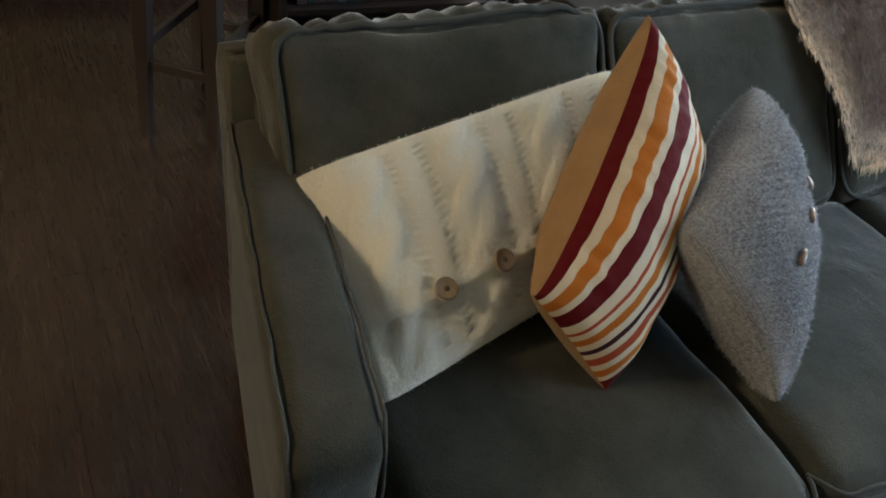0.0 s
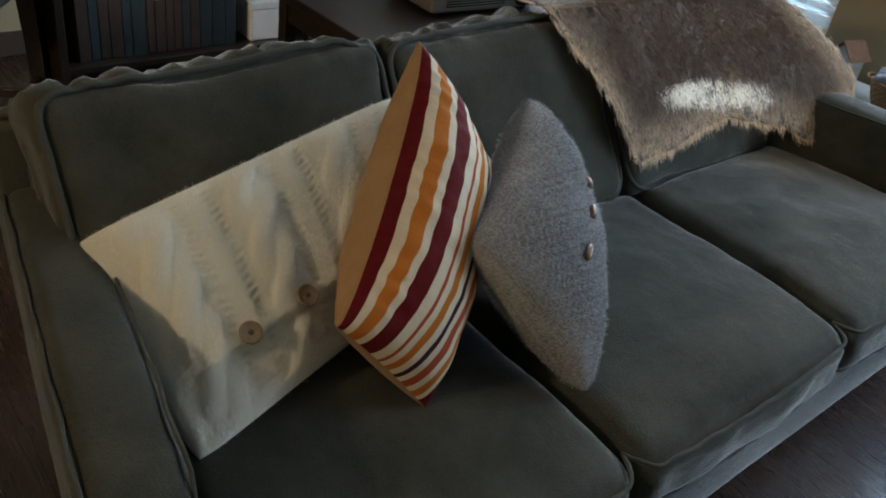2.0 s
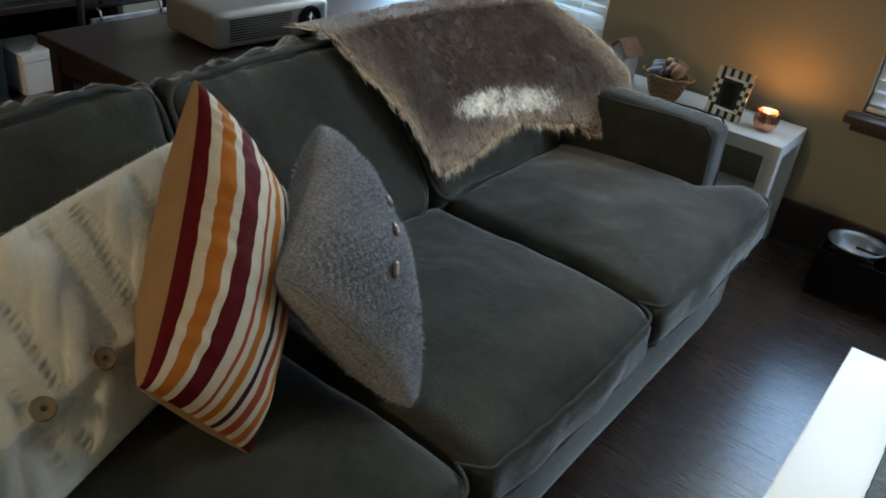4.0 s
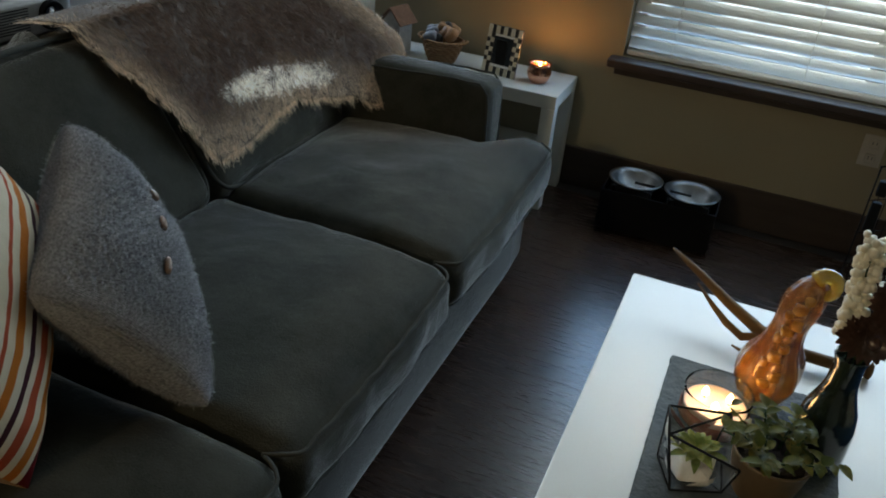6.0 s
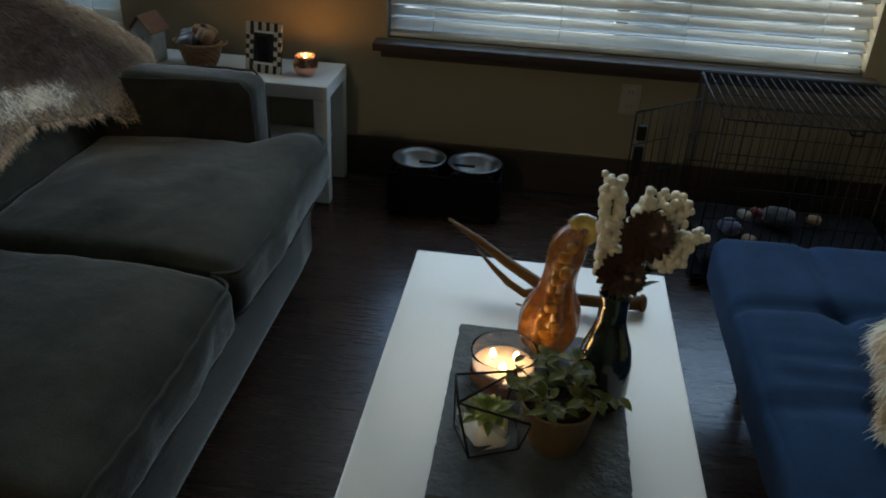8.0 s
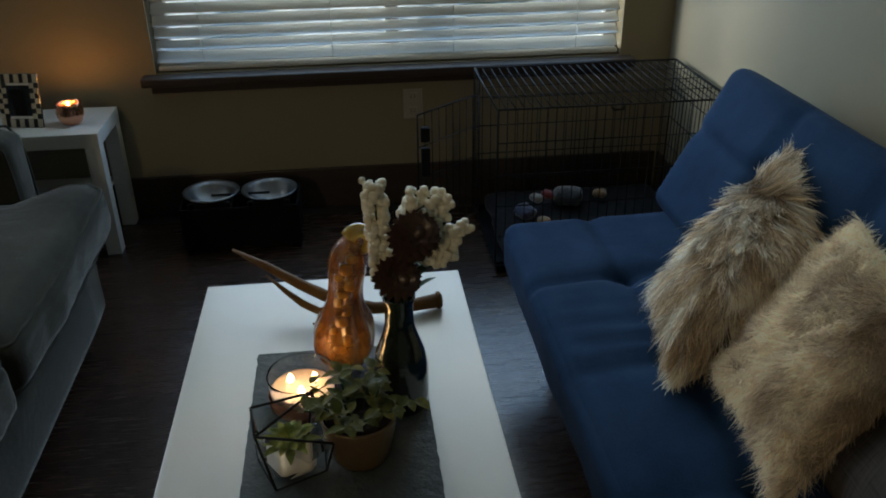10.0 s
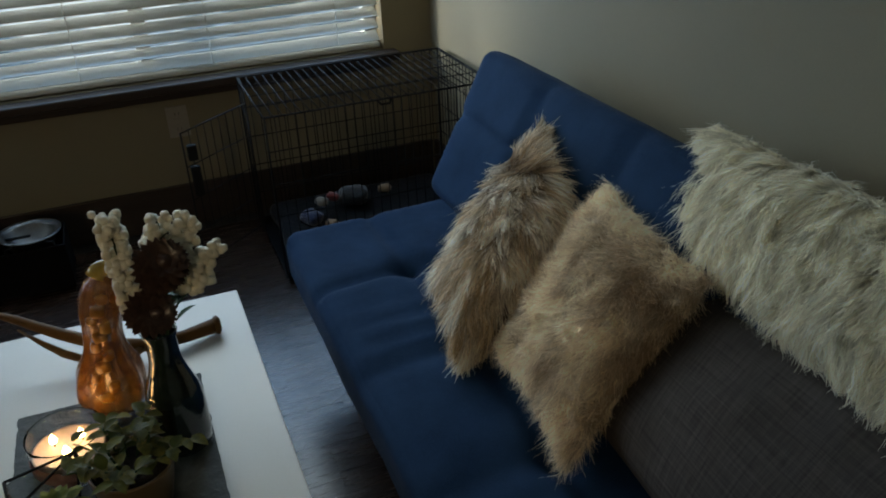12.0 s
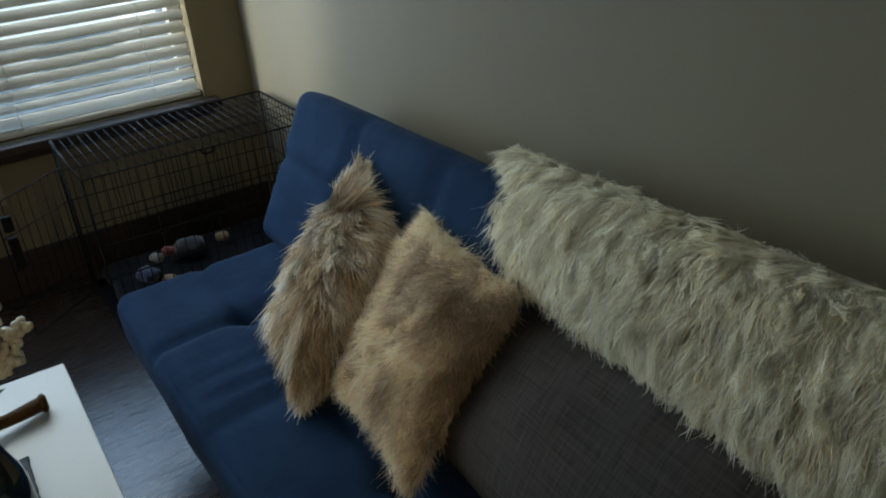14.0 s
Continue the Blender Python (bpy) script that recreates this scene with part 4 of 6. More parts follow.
def glass_gourd():
    """Blown amber gourd: a ribbed bulb drawn up to a crooked neck."""
    c = (-0.242, -0.348, SZ)
    t = thing("glass_gourd", c, "amber blown-glass gourd with bubbly texture and curled stem", "ornament")
    verts, faces = [], []
    rows, sides = 44, 56
    for i in range(rows + 1):
        k = i / rows
        z = 0.285 * k
        r = 0.055 * math.exp(-((k - 0.24) / 0.33) ** 2) + 0.030 * math.exp(-((k - 0.80) / 0.22) ** 2)
        r *= min(1, (k / 0.06) ** 0.5 if k > 0 else 0.25) * min(1, ((1 - k) / 0.07 + 0.05) ** 0.5)
        cx = 0.028 * k * k
        cy = -0.012 * k
        for s in range(sides):
            a = 2 * math.pi * s / sides
            rib = 1 + 0.09 * math.cos(a * 9) * (1 - 0.6 * k)
            lump = 1 + 0.08 * noise.noise(Vector((math.cos(a) * 2.6, math.sin(a) * 2.6, k * 7)))
            q = max(0.002, r) * rib * lump
            verts.append((c[0] + cx + math.cos(a) * q, c[1] + cy + math.sin(a) * q, c[2] + z))
    for i in range(rows):
        for s in range(sides):
            faces.append((i * sides + s, i * sides + (s + 1) % sides, (i + 1) * sides + (s + 1) % sides, (i + 1) * sides + s))
    faces += [tuple(range(sides - 1, -1, -1)), tuple(rows * sides + s for s in range(sides))]
    part("body", (verts, faces), M["amber_solid"], t, "amber crackled glass body")
    top = Vector((c[0] + 0.022, c[1] - 0.010, c[2] + 0.262))
    curl = [top + Vector((0.016 + 0.019 * math.cos(a), -0.014 - 0.003 * a, 0.010 + 0.022 * math.sin(a))) for a in [2.6 - i * 0.4 for i in range(14)]]
    part("stem", tube(curl, 0.0125, 10, False, [1.2 - 0.05 * i for i in range(14)]), M["yellow_glass"], t, "curled yellow-olive glass stem")
    for i in range(11):
        a, z = 4.55 + 0.35 * math.sin(i * 2.1), 0.075 + 0.017 * i
        k = z / 0.285
        rr = 0.055 * math.exp(-((k - 0.24) / 0.33) ** 2) + 0.030 * math.exp(-((k - 0.80) / 0.22) ** 2)
        q = Vector((c[0] + 0.028 * k * k + math.cos(a) * rr, c[1] - 0.012 * k + math.sin(a) * rr, c[2] + z))
        part("blob", moved(soft_box((0.026 - 0.004 * (i % 3), 0.016, 0.020 + 0.004 * (i % 2)), 0.008, 4, (0, 0, 0), 0.003, 60, i), Matrix.Translation(q)), M["golden_glass"], t, "applied golden glass blob")


def glossy(name, a, b, rough, coat, scale=9, emit=0.0, trans=0.0):
    m, t, p = nodes(name)
    f = noise_fac(t, scale, 4, 0.35, 0.65, coords(t))
    c = mix_colour(t, f, a, b)
    t.links.new(c, p.inputs["Base Color"])
    p.inputs["Roughness"].default_value, p.inputs["Coat Weight"].default_value, p.inputs["Transmission Weight"].default_value = rough, coat, trans
    bump(t, p, f, 0.35, 0.004)
    return m


M["amber_solid"] = glossy("amber_crackle", (0.26, 0.07, 0.01), (0.66, 0.27, 0.04), 0.10, 0.9, 75, 0, 0.6)
M["golden_glass"] = glossy("golden_glass", (0.36, 0.13, 0.015), (0.62, 0.30, 0.05), 0.10, 0.9, 50, 0, 0.5)
M["yellow_glass"] = glossy("olive_glass", (0.42, 0.27, 0.03), (0.62, 0.42, 0.08), 0.12, 0.6, 30, 0, 0.35)
glass_gourd()


def leaf_shape(base, tip_dir, normal, length, width):
    """A pointed leaf, creased along its middle and bent down."""
    d, n = Vector(tip_dir).normalized(), Vector(normal).normalized()
    s = d.cross(n).normalized()
    n = s.cross(d).normalized()
    verts, faces = [], []
    for i in range(6):
        k = i / 5
        w = width * math.sin(math.pi * min(1, k * 0.93 + 0.07)) ** 0.8 * (1 - 0.35 * k)
        mid = Vector(base) + d * length * k - n * length * 0.25 * k * k
        verts += [mid - s * w + n * w * 0.35, mid, mid + s * w + n * w * 0.35]
    for i in range(5):
        a = i * 3
        faces += [(a, a + 1, a + 4, a + 3), (a + 1, a + 2, a + 5, a + 4)]
    return verts, faces


def leaf_material(name, a, b):
    m, t, p = nodes(name)
    info = t.nodes.new("ShaderNodeObjectInfo")
    f = noise_fac(t, 60, 4, 0.3, 0.7, coords(t))
    c = mix_colour(t, info.outputs["Random"], a, b)
    c = mix_colour(t, f, c, tuple(x * 0.6 for x in a))
    t.links.new(c, p.inputs["Base Color"])
    p.inputs["Roughness"].default_value, p.inputs["Specular IOR Level"].default_value = 0.5, 0.15
    bump(t, p, f, 0.3, 0.001)
    return m


M["leaf"] = leaf_material("plant_leaf", (0.075, 0.10, 0.02), (0.27, 0.225, 0.045))
M["leaf_dark"] = leaf_material("stem_leaf", (0.03, 0.07, 0.025), (0.07, 0.12, 0.04))
M["pot"] = surface("gold_pot", (0.13, 0.085, 0.042), (0.19, 0.125, 0.062), 8, 60, 0.38, 0.3, 0.001, metal=0.2)
M["soil"] = surface("soil", (0.02, 0.014, 0.01), (0.05, 0.035, 0.025), 30, 160, 0.95, 0.9, 0.004)


def potted_plant():
    c = (-0.221, -0.598, SZ)
    t = thing("potted_plant", c, "small leafy green plant in a tan pot", "plant")
    part("pot", lathe([(0.0, 0.0), (0.040, 0.0), (0.046, 0.01), (0.055, 0.05), (0.0605, 0.082), (0.0615, 0.086), (0.058, 0.087), (0.056, 0.080), (0.053, 0.070), (0.0, 0.068)], 40, c), M["pot"], t, "tan glazed tapered pot")
    part("soil", lathe([(0.0, 0.069), (0.052, 0.069), (0.050, 0.075), (0.0, 0.078)], 24, c), M["soil"], t)
    rng = random.Random(31)
    for k in range(19):
        a, lean = rng.uniform(0, 6.28), rng.uniform(0.1, 1.0)
        o = Vector((c[0] + 0.02 * math.cos(a), c[1] + 0.02 * math.sin(a), SZ + 0.072))
        run = [o + Vector((math.cos(a) * lean * 0.085 * s, math.sin(a) * lean * 0.085 * s, (0.075 - 0.03 * lean) * s - 0.025 * lean * s * s)) for s in (0, 0.25, 0.5, 0.75, 1.0)]
        stem = part("stem", tube(run, 0.0016, 5), M["leaf_dark"], t)
        for j in range(7):
            p = run[0].lerp(run[-1], 0.25 + 0.75 * j / 6) + Vector((0, 0, 0.006))
            b = rng.uniform(0, 6.28)
            dirn = Vector((math.cos(b), math.sin(b), rng.uniform(-0.1, 0.75))) + Vector((math.cos(a), math.sin(a), 0)) * 0.4
            part("leaf", leaf_shape(p, dirn, (0, 0, 1), rng.uniform(0.021, 0.033), rng.uniform(0.0085, 0.012)), M["leaf"], stem)
    return t


potted_plant()


def terrarium():
    """Black-wired glass pyramid-cut case with a pale pot and a succulent."""
    c = Vector((-0.330, -0.612, SZ))
    t = thing("terrarium", c, "geometric black-framed glass terrarium holding a succulent", "terrarium")
    m = Matrix.Translation(c) @ Matrix.Rotation(radians(24), 4, "Z")
    lo = [Vector((-0.042, -0.038, 0.002)), Vector((0.042, -0.038, 0.002)), Vector((0.042, 0.038, 0.002)), Vector((-0.042, 0.038, 0.002))]
    hi = [Vector((-0.056, -0.010, 0.092)), Vector((0.052, -0.052, 0.062)), Vector((0.056, 0.036, 0.100)), Vector((-0.040, 0.052, 0.098))]
    P = [m @ p for p in lo + hi]
    lines = [(0, 1), (1, 2), (2, 3), (3, 0), (4, 5), (5, 6), (6, 7), (7, 4), (0, 4), (1, 5), (2, 6), (3, 7), (4, 6)]
    for a, b in lines:
        part("wire", tube([P[a], P[b]], 0.0021, 6), M["black_metal"], t)
    for a, b, cc, d in ((0, 1, 5, 4), (1, 2, 6, 5), (2, 3, 7, 6), (3, 0, 4, 7)):
        n = (P[b] - P[a]).cross(P[d] - P[a]).normalized() * 0.0006
        q = [P[a], P[b], P[cc], P[d]]
        verts = [p + n for p in q] + [p - n for p in q]
        pane = part("pane", (verts, [(0, 1, 2, 3), (7, 6, 5, 4), (0, 4, 5, 1), (1, 5, 6, 2), (2, 6, 7, 3), (3, 7, 4, 0)]), M["glass"], t, "clear glass pane", smooth=False)
        pane.visible_shadow = False
    pot = part("inner_pot", moved(soft_box((0.052, 0.05, 0.045), 0.008, 5), m @ Matrix.Translation((0, 0, 0.028))), M["white_lacquer"], t, "small white square pot")
    rng = random.Random(4)
    for k in range(30):
        a = k * 2.4
        r = 0.004 + 0.0011 * k
        p = m @ Vector((math.cos(a) * r * 0.5, math.sin(a) * r * 0.5, 0.052))
        dirn = m.to_3x3() @ Vector((math.cos(a), math.sin(a), 1.3 - 0.04 * k))
        part("leaf", leaf_shape(p, dirn, (0, 0, 1), 0.022 + 0.0005 * k, 0.009), M["succulent"], pot, "fleshy yellow-green leaf")


M["succulent"] = leaf_material("succulent_leaf", (0.12, 0.17, 0.03), (0.30, 0.30, 0.06))
terrarium()


def vase():
    c = (-0.145, -0.475, SZ)
    t = thing("vase", c, "dark green glass bottle vase with berry stems and pine cones", "vase")
    outer = [(0.0, 0.0), (0.040, 0.0), (0.045, 0.006), (0.0465, 0.03), (0.046, 0.085), (0.041, 0.115), (0.030, 0.145), (0.0245, 0.168), (0.0235, 0.205), (0.028, 0.219), (0.0275, 0.222)]
    inner = [(0.022, 0.205), (0.0225, 0.168), (0.028, 0.143), (0.038, 0.113), (0.043, 0.085), (0.0435, 0.03), (0.041, 0.010), (0.0, 0.008)]
    part("bottle", lathe(outer + inner, 40, c), M["bottle"], t, "dark smoky green glass")
    neck = Vector((c[0], c[1], SZ + 0.222))
    rng = random.Random(77)
    # white berry sprays: where each begins to fruit, its tip, and how many berries
    sprays = [((-0.168, -0.492, 0.735), (-0.178, -0.487, 0.885), 190), ((-0.128, -0.472, 0.80), (-0.108, -0.472, 0.862), 80), ((-0.10, -0.480, 0.79), (-0.067, -0.484, 0.858), 105), ((-0.085, -0.485, 0.765), (-0.043, -0.492, 0.805), 90), ((-0.09, -0.492, 0.745), (-0.062, -0.497, 0.765), 45)]
    ball = soft_box((0.0145, 0.0145, 0.0145), 0.00725, 2)
    shared = mesh_of("berry", ball[0], ball[1], M["berry"])
    for first, tip, count in sprays:
        first, tip = Vector(first), Vector(tip)
        stem = part("stem", tube([neck + Vector((0, 0, -0.1)), neck.lerp(first, 0.3), first, tip], 0.0017, 5), M["leaf_dark"], t, "green berry stem")
        for k in range(count):
            p = first.lerp(tip, rng.uniform(-0.05, 1.0)) + Vector((rng.uniform(-0.016, 0.016), rng.uniform(-0.014, 0.014), rng.uniform(-0.008, 0.012)))
            o = new("berry", shared)
            o.matrix_basis = Matrix.Translation(p) @ Matrix.Scale(rng.uniform(0.75, 1.15), 4)
            o.parent = stem
            o.matrix_parent_inverse = Matrix()
    for k in range(16):
        p = neck + Vector((rng.uniform(-0.02, 0.05), rng.uniform(-0.03, 0.02), rng.uniform(0.0, 0.14)))
        d = Vector((rng.uniform(-1, 1), rng.uniform(-1, 1), rng.uniform(0, 1)))
        part("leaf", leaf_shape(p, d, (0, 0, 1), 0.04, 0.010), M["leaf_dark"], t)
    # pine cones, their tips turned towards the room
    for at, size, turn in (((-0.120, -0.525, 0.812), 1.28, (50, 18, 0)), ((-0.148, -0.525, 0.742), 1.18, (68, -20, 30))):
        m = Matrix.Translation(at) @ Euler([radians(a) for a in turn]).to_matrix().to_4x4() @ Matrix.Scale(size, 4)
        cone = part("pine_cone", moved(lathe([(0.004, -0.030), (0.016, -0.02), (0.019, 0.0), (0.013, 0.018), (0.003, 0.029)], 12), m), M["cone"], t, "brown open pine cone")
        for k in range(90):
            a = k * 2.39996
            z = -0.027 + 0.055 * k / 89
            r = 0.029 * math.sqrt(max(0.04, 1 - ((z + 0.002) / 0.032) ** 2))
            d = Vector((math.cos(a), math.sin(a), 0.55 + z * 12))
            base = Vector((math.cos(a) * 0.008, math.sin(a) * 0.008, z - 0.004))
            part("scale", moved(leaf_shape(base, d, (0, 0, 1), r * 0.85, 0.0085), m), M["cone"], cone)


M["bottle"] = glossy("smoky_bottle", (0.012, 0.022, 0.02), (0.03, 0.05, 0.042), 0.05, 0.6, 12, 0, 0.5)
M["berry"] = surface("berry", (0.80, 0.74, 0.56), (0.88, 0.83, 0.68), 60, 200, 0.5, 0.1, 0.0005)
M["cone"] = surface("pine_cone_scale", (0.045, 0.024, 0.017), (0.12, 0.065, 0.045), 60, 200, 0.3, 0.2, 0.0005)
vase()


def antler():
    t = thing("antler", (-0.25, -0.16, 0.45), "brown shed antler lying on the coffee table", "antler")
    main = [Vector(p) for p in ((-0.045, -0.150, 0.468), (-0.11, -0.168, 0.470), (-0.18, -0.18, 0.478), (-0.26, -0.16, 0.492), (-0.33, -0.125, 0.515), (-0.40, -0.085, 0.542), (-0.468, -0.050, 0.566))]
    beam = part("beam", tube(main, 0.0125, 10, False, [1.25, 1.0, 1.0, 1.05, 0.9, 0.7, 0.25]), M["antler"], t)
    part("burr", moved(lathe([(0.010, -0.007), (0.018, -0.004), (0.019, 0.003), (0.012, 0.008)], 14, (0, 0, 0), lambda a, z, r: r * (1 + 0.1 * math.sin(a * 6))), Matrix.Translation(main[0]) @ Matrix.Rotation(radians(90), 4, "Y")), M["antler"], t)
    part("tine", tube([main[3] + Vector((0.02, -0.005, -0.006)), (-0.29, -0.18, 0.478), (-0.325, -0.155, 0.485), (-0.36, -0.125, 0.500), (-0.40, -0.095, 0.525)], 0.0095, 8, False, [1, 0.95, 0.85, 0.6, 0.2]), M["antler"], beam)
    part("tine", tube([main[2], (-0.24, -0.215, 0.470), (-0.275, -0.225, 0.470), (-0.305, -0.215, 0.474)], 0.008, 8, False, [1, 0.9, 0.7, 0.25]), M["antler"], beam)


M["antler"] = surface("antler_horn", (0.085, 0.038, 0.009), (0.20, 0.10, 0.026), 14, 90, 0.6, 0.5, 0.002, stretch=(0.3, 1, 1), spec=0.2)
antler()


# ---- end table and its things ----
table("end_table", -1.80, 1.08, -1.036, 1.372, 0.45, "white lacquered end table with a lower shelf in the corner", True)


def votive():
    c = (-1.145, 1.20, 0.4503)
    t = thing("candle_holder", c, "hammered copper votive cup with a lit candle", "candle holder")
    part("cup", lathe([(0.0, 0.0), (0.026, 0.0), (0.032, 0.004), (0.043, 0.025), (0.045, 0.042), (0.039, 0.062), (0.042, 0.074), (0.0405, 0.0745), (0.037, 0.062), (0.042, 0.042), (0.040, 0.026), (0.03, 0.008), (0.0, 0.007)], 30, c, lambda a, z, r: r * (1 + 0.02 * math.sin(a * 9 + z * 160))), M["copper"], t, "hammered copper cup")
    part("wax", lathe([(0.0, 0.008), (0.028, 0.008), (0.039, 0.035), (0.038, 0.045), (0.0, 0.045)], 24, c), M["wax"], t)
    part("flame", lathe([(0.0005, 0.0), (0.0045, 0.006), (0.005, 0.011), (0.003, 0.021), (0.0004, 0.03)], 12, (c[0], c[1], c[2] + 0.048)), M["flame"], t)
    lamp("votive_light", "POINT", pose(c[0], c[1], c[2] + 0.070), 0.68, (1.0, 0.42, 0.10), 0.014)


votive()


def photo_frame():
    c = Vector((-1.298, 1.175, 0.4505))
    t = thing("picture_frame", c, "black and cream inlaid picture frame with a dark picture", "picture frame")
    m = Matrix.Translation(c) @ Matrix.Rotation(radians(-8), 4, "Z") @ Matrix.Rotation(radians(-11), 4, "X")
    w, h, b, th = 0.138, 0.178, 0.030, 0.014
    pale, ink = M["bone"], M["inlay"]
    rails = [(-w / 2, 0, w / 2, b, 9, True), (-w / 2, h - b, w / 2, h, 9, True), (-w / 2, b, -w / 2 + b, h - b, 7, False), (w / 2 - b, b, w / 2, h - b, 7, False)]
    for x0, z0, x1, z1, n, flat in rails:
        rail = part("rail", moved(block(x0, 0.002, z0, x1, th - 0.002, z1, 0.0015), m), ink, t, "black inlay rail", smooth=False)
        for k in range(n):
            for half in (0, 1):
                if flat:
                    if k % 2 or half:
                        continue
                    a0, a1 = x0 + (x1 - x0) * k / n, x0 + (x1 - x0) * (k + 1) / n
                    q = (a0, z0 + 0.001, a1, z1 - 0.001)
                else:
                    if (k + half) % 2:
                        continue
                    a0, a1 = z0 + (z1 - z0) * k / n, z0 + (z1 - z0) * (k + 1) / n
                    mid = (x0 + x1) / 2
                    q = (x0 + 0.001, a0, mid, a1) if half == 0 else (mid, a0, x1 - 0.001, a1)
                part("inlay", moved(block(q[0], -0.0008, q[1], q[2], 0.003, q[3]), m), pale, rail, smooth=False)
    part("picture", moved(block(-w / 2 + b, 0.006, b, w / 2 - b, 0.010, h - b), m), M["dark_print"], t, "dark picture", smooth=False)
    for z in (b, h - b - 0.008):
        part("mount_strip", moved(block(-w / 2 + b, 0.004, z, w / 2 - b, 0.0075, z + 0.008), m), M["white_frame"], t, "pale mount strip", smooth=False)
    part("easel_back", moved(block(-0.02, th, 0.01, 0.02, th + 0.004, 0.13), m @ Matrix.Rotation(radians(14), 4, "X")), M["black_metal"], t, smooth=False)


M["bone"] = surface("bone", (0.60, 0.54, 0.40), (0.70, 0.64, 0.5), 40, 200, 0.35, 0.1, 0.0005)
M["inlay"] = surface("black_inlay", (0.014, 0.014, 0.015), (0.03, 0.03, 0.03), 40, 200, 0.3)
M["dark_print"] = surface("dark_print", (0.015, 0.02, 0.025), (0.05, 0.06, 0.07), 25, 90, 0.15)
photo_frame()


def basket():
    c = (-1.535, 1.20, 0.4505)
    t = thing("basket", c, "small brown woven basket heaped with dried ornaments", "basket")
    for k in range(9):
        z = 0.006 + 0.010 * k
        r = 0.048 + 0.030 * (k / 8) ** 0.8
        ring = [(c[0] + (r + 0.0025 * math.sin(a * 14 + k * math.pi)) * math.cos(a), c[1] + 0.8 * (r + 0.0025 * math.sin(a * 14 + k * math.pi)) * math.sin(a), c[2] + z) for a in [2 * math.pi * i / 84 for i in range(84)]]
        part("weave", tube(ring, 0.0056, 6, True), M["wicker"], t)
    part("basket_floor", lathe([(0.0, 0.0), (0.045, 0.001), (0.045, 0.006), (0.0, 0.006)], 24, c), M["wicker"], t)
    for s in (-1, 1):
        loop = [(c[0] + s * (0.078 + 0.02 * math.sin(a)), c[1] + 0.03 * math.cos(a), c[2] + 0.085 + 0.006 * math.sin(a)) for a in [math.pi * i / 10 for i in range(11)]]
        part("handle", tube(loop, 0.005, 6), M["wicker"], t)
    rng = random.Random(8)
    for k in range(13):
        p = Vector((c[0] + rng.uniform(-0.062, 0.062), c[1] + rng.uniform(-0.04, 0.04), c[2] + 0.085 + rng.uniform(0, 0.04)))
        m = Matrix.Translation(p) @ Euler((rng.uniform(0, 3), rng.uniform(0, 3), 0)).to_matrix().to_4x4()
        part("ornament", moved(soft_box((0.056, 0.042, 0.036), 0.016, 4, (0, 0, 0), 0.004, 30, k), m), M[("inlay", "nut", "wicker", "ball_grey")[k % 4]], t)


M["wicker"] = surface("wicker", (0.22, 0.11, 0.045), (0.36, 0.20, 0.09), 30, 140, 0.5, 0.4, 0.001)
M["nut"] = surface("dried_nut", (0.26, 0.13, 0.06), (0.4, 0.22, 0.1), 30, 140, 0.5, 0.4, 0.001)
M["ball_grey"] = surface("grey_ball", (0.16, 0.17, 0.2), (0.3, 0.31, 0.34), 30, 140, 0.4, 0.2, 0.001)
basket()


def bird_house():
    c = Vector((-1.735, 1.215, 0.4505))
    t = thing("bird_house", c, "small weathered white house with a copper-brown roof", "ornament")
    m = Matrix.Translation(c) @ Matrix.Rotation(radians(-12), 4, "Z")
    w, d, h = 0.042, 0.04, 0.115
    verts = [(-w, -d, 0), (w, -d, 0), (w, -d, h), (0, -d, h + 0.05), (-w, -d, h), (-w, d, 0), (w, d, 0), (w, d, h), (0, d, h + 0.05), (-w, d, h)]
    faces = [(0, 1, 2, 3, 4), (9, 8, 7, 6, 5), (0, 5, 6, 1), (1, 6, 7, 2), (2, 7, 8, 3), (3, 8, 9, 4), (4, 9, 5, 0)]
    part("body", moved((verts, faces), m), M["weathered"], t, "weathered white body", smooth=False)
    for s in (-1, 1):
        q = block(0, -0.055, 0.0, 0.080, 0.055, 0.005, 0.001)
        roof = Matrix.Translation((0, 0, h + 0.054)) @ Matrix.Scale(s, 4, (1, 0, 0)) @ Matrix.Rotation(radians(47), 4, "Y")
        part("roof", moved(q, m @ roof), M["roof"], t, "copper-brown sloped roof", smooth=False)
    part("hole", moved(lathe([(0.0, 0), (0.011, 0), (0.011, 0.001), (0.0, 0.001)], 16), m @ Matrix.Translation((0, -d - 0.0005, 0.085)) @ Matrix.Rotation(radians(90), 4, "X")), M["inlay"], t)


M["weathered"] = surface("weathered_white", (0.42, 0.42, 0.41), (0.62, 0.62, 0.60), 25, 120, 0.8, 0.4, 0.001, spread=0.2)
M["roof"] = surface("roof_copper", (0.20, 0.10, 0.06), (0.33, 0.18, 0.11), 30, 140, 0.5, 0.3, 0.001)
bird_house()


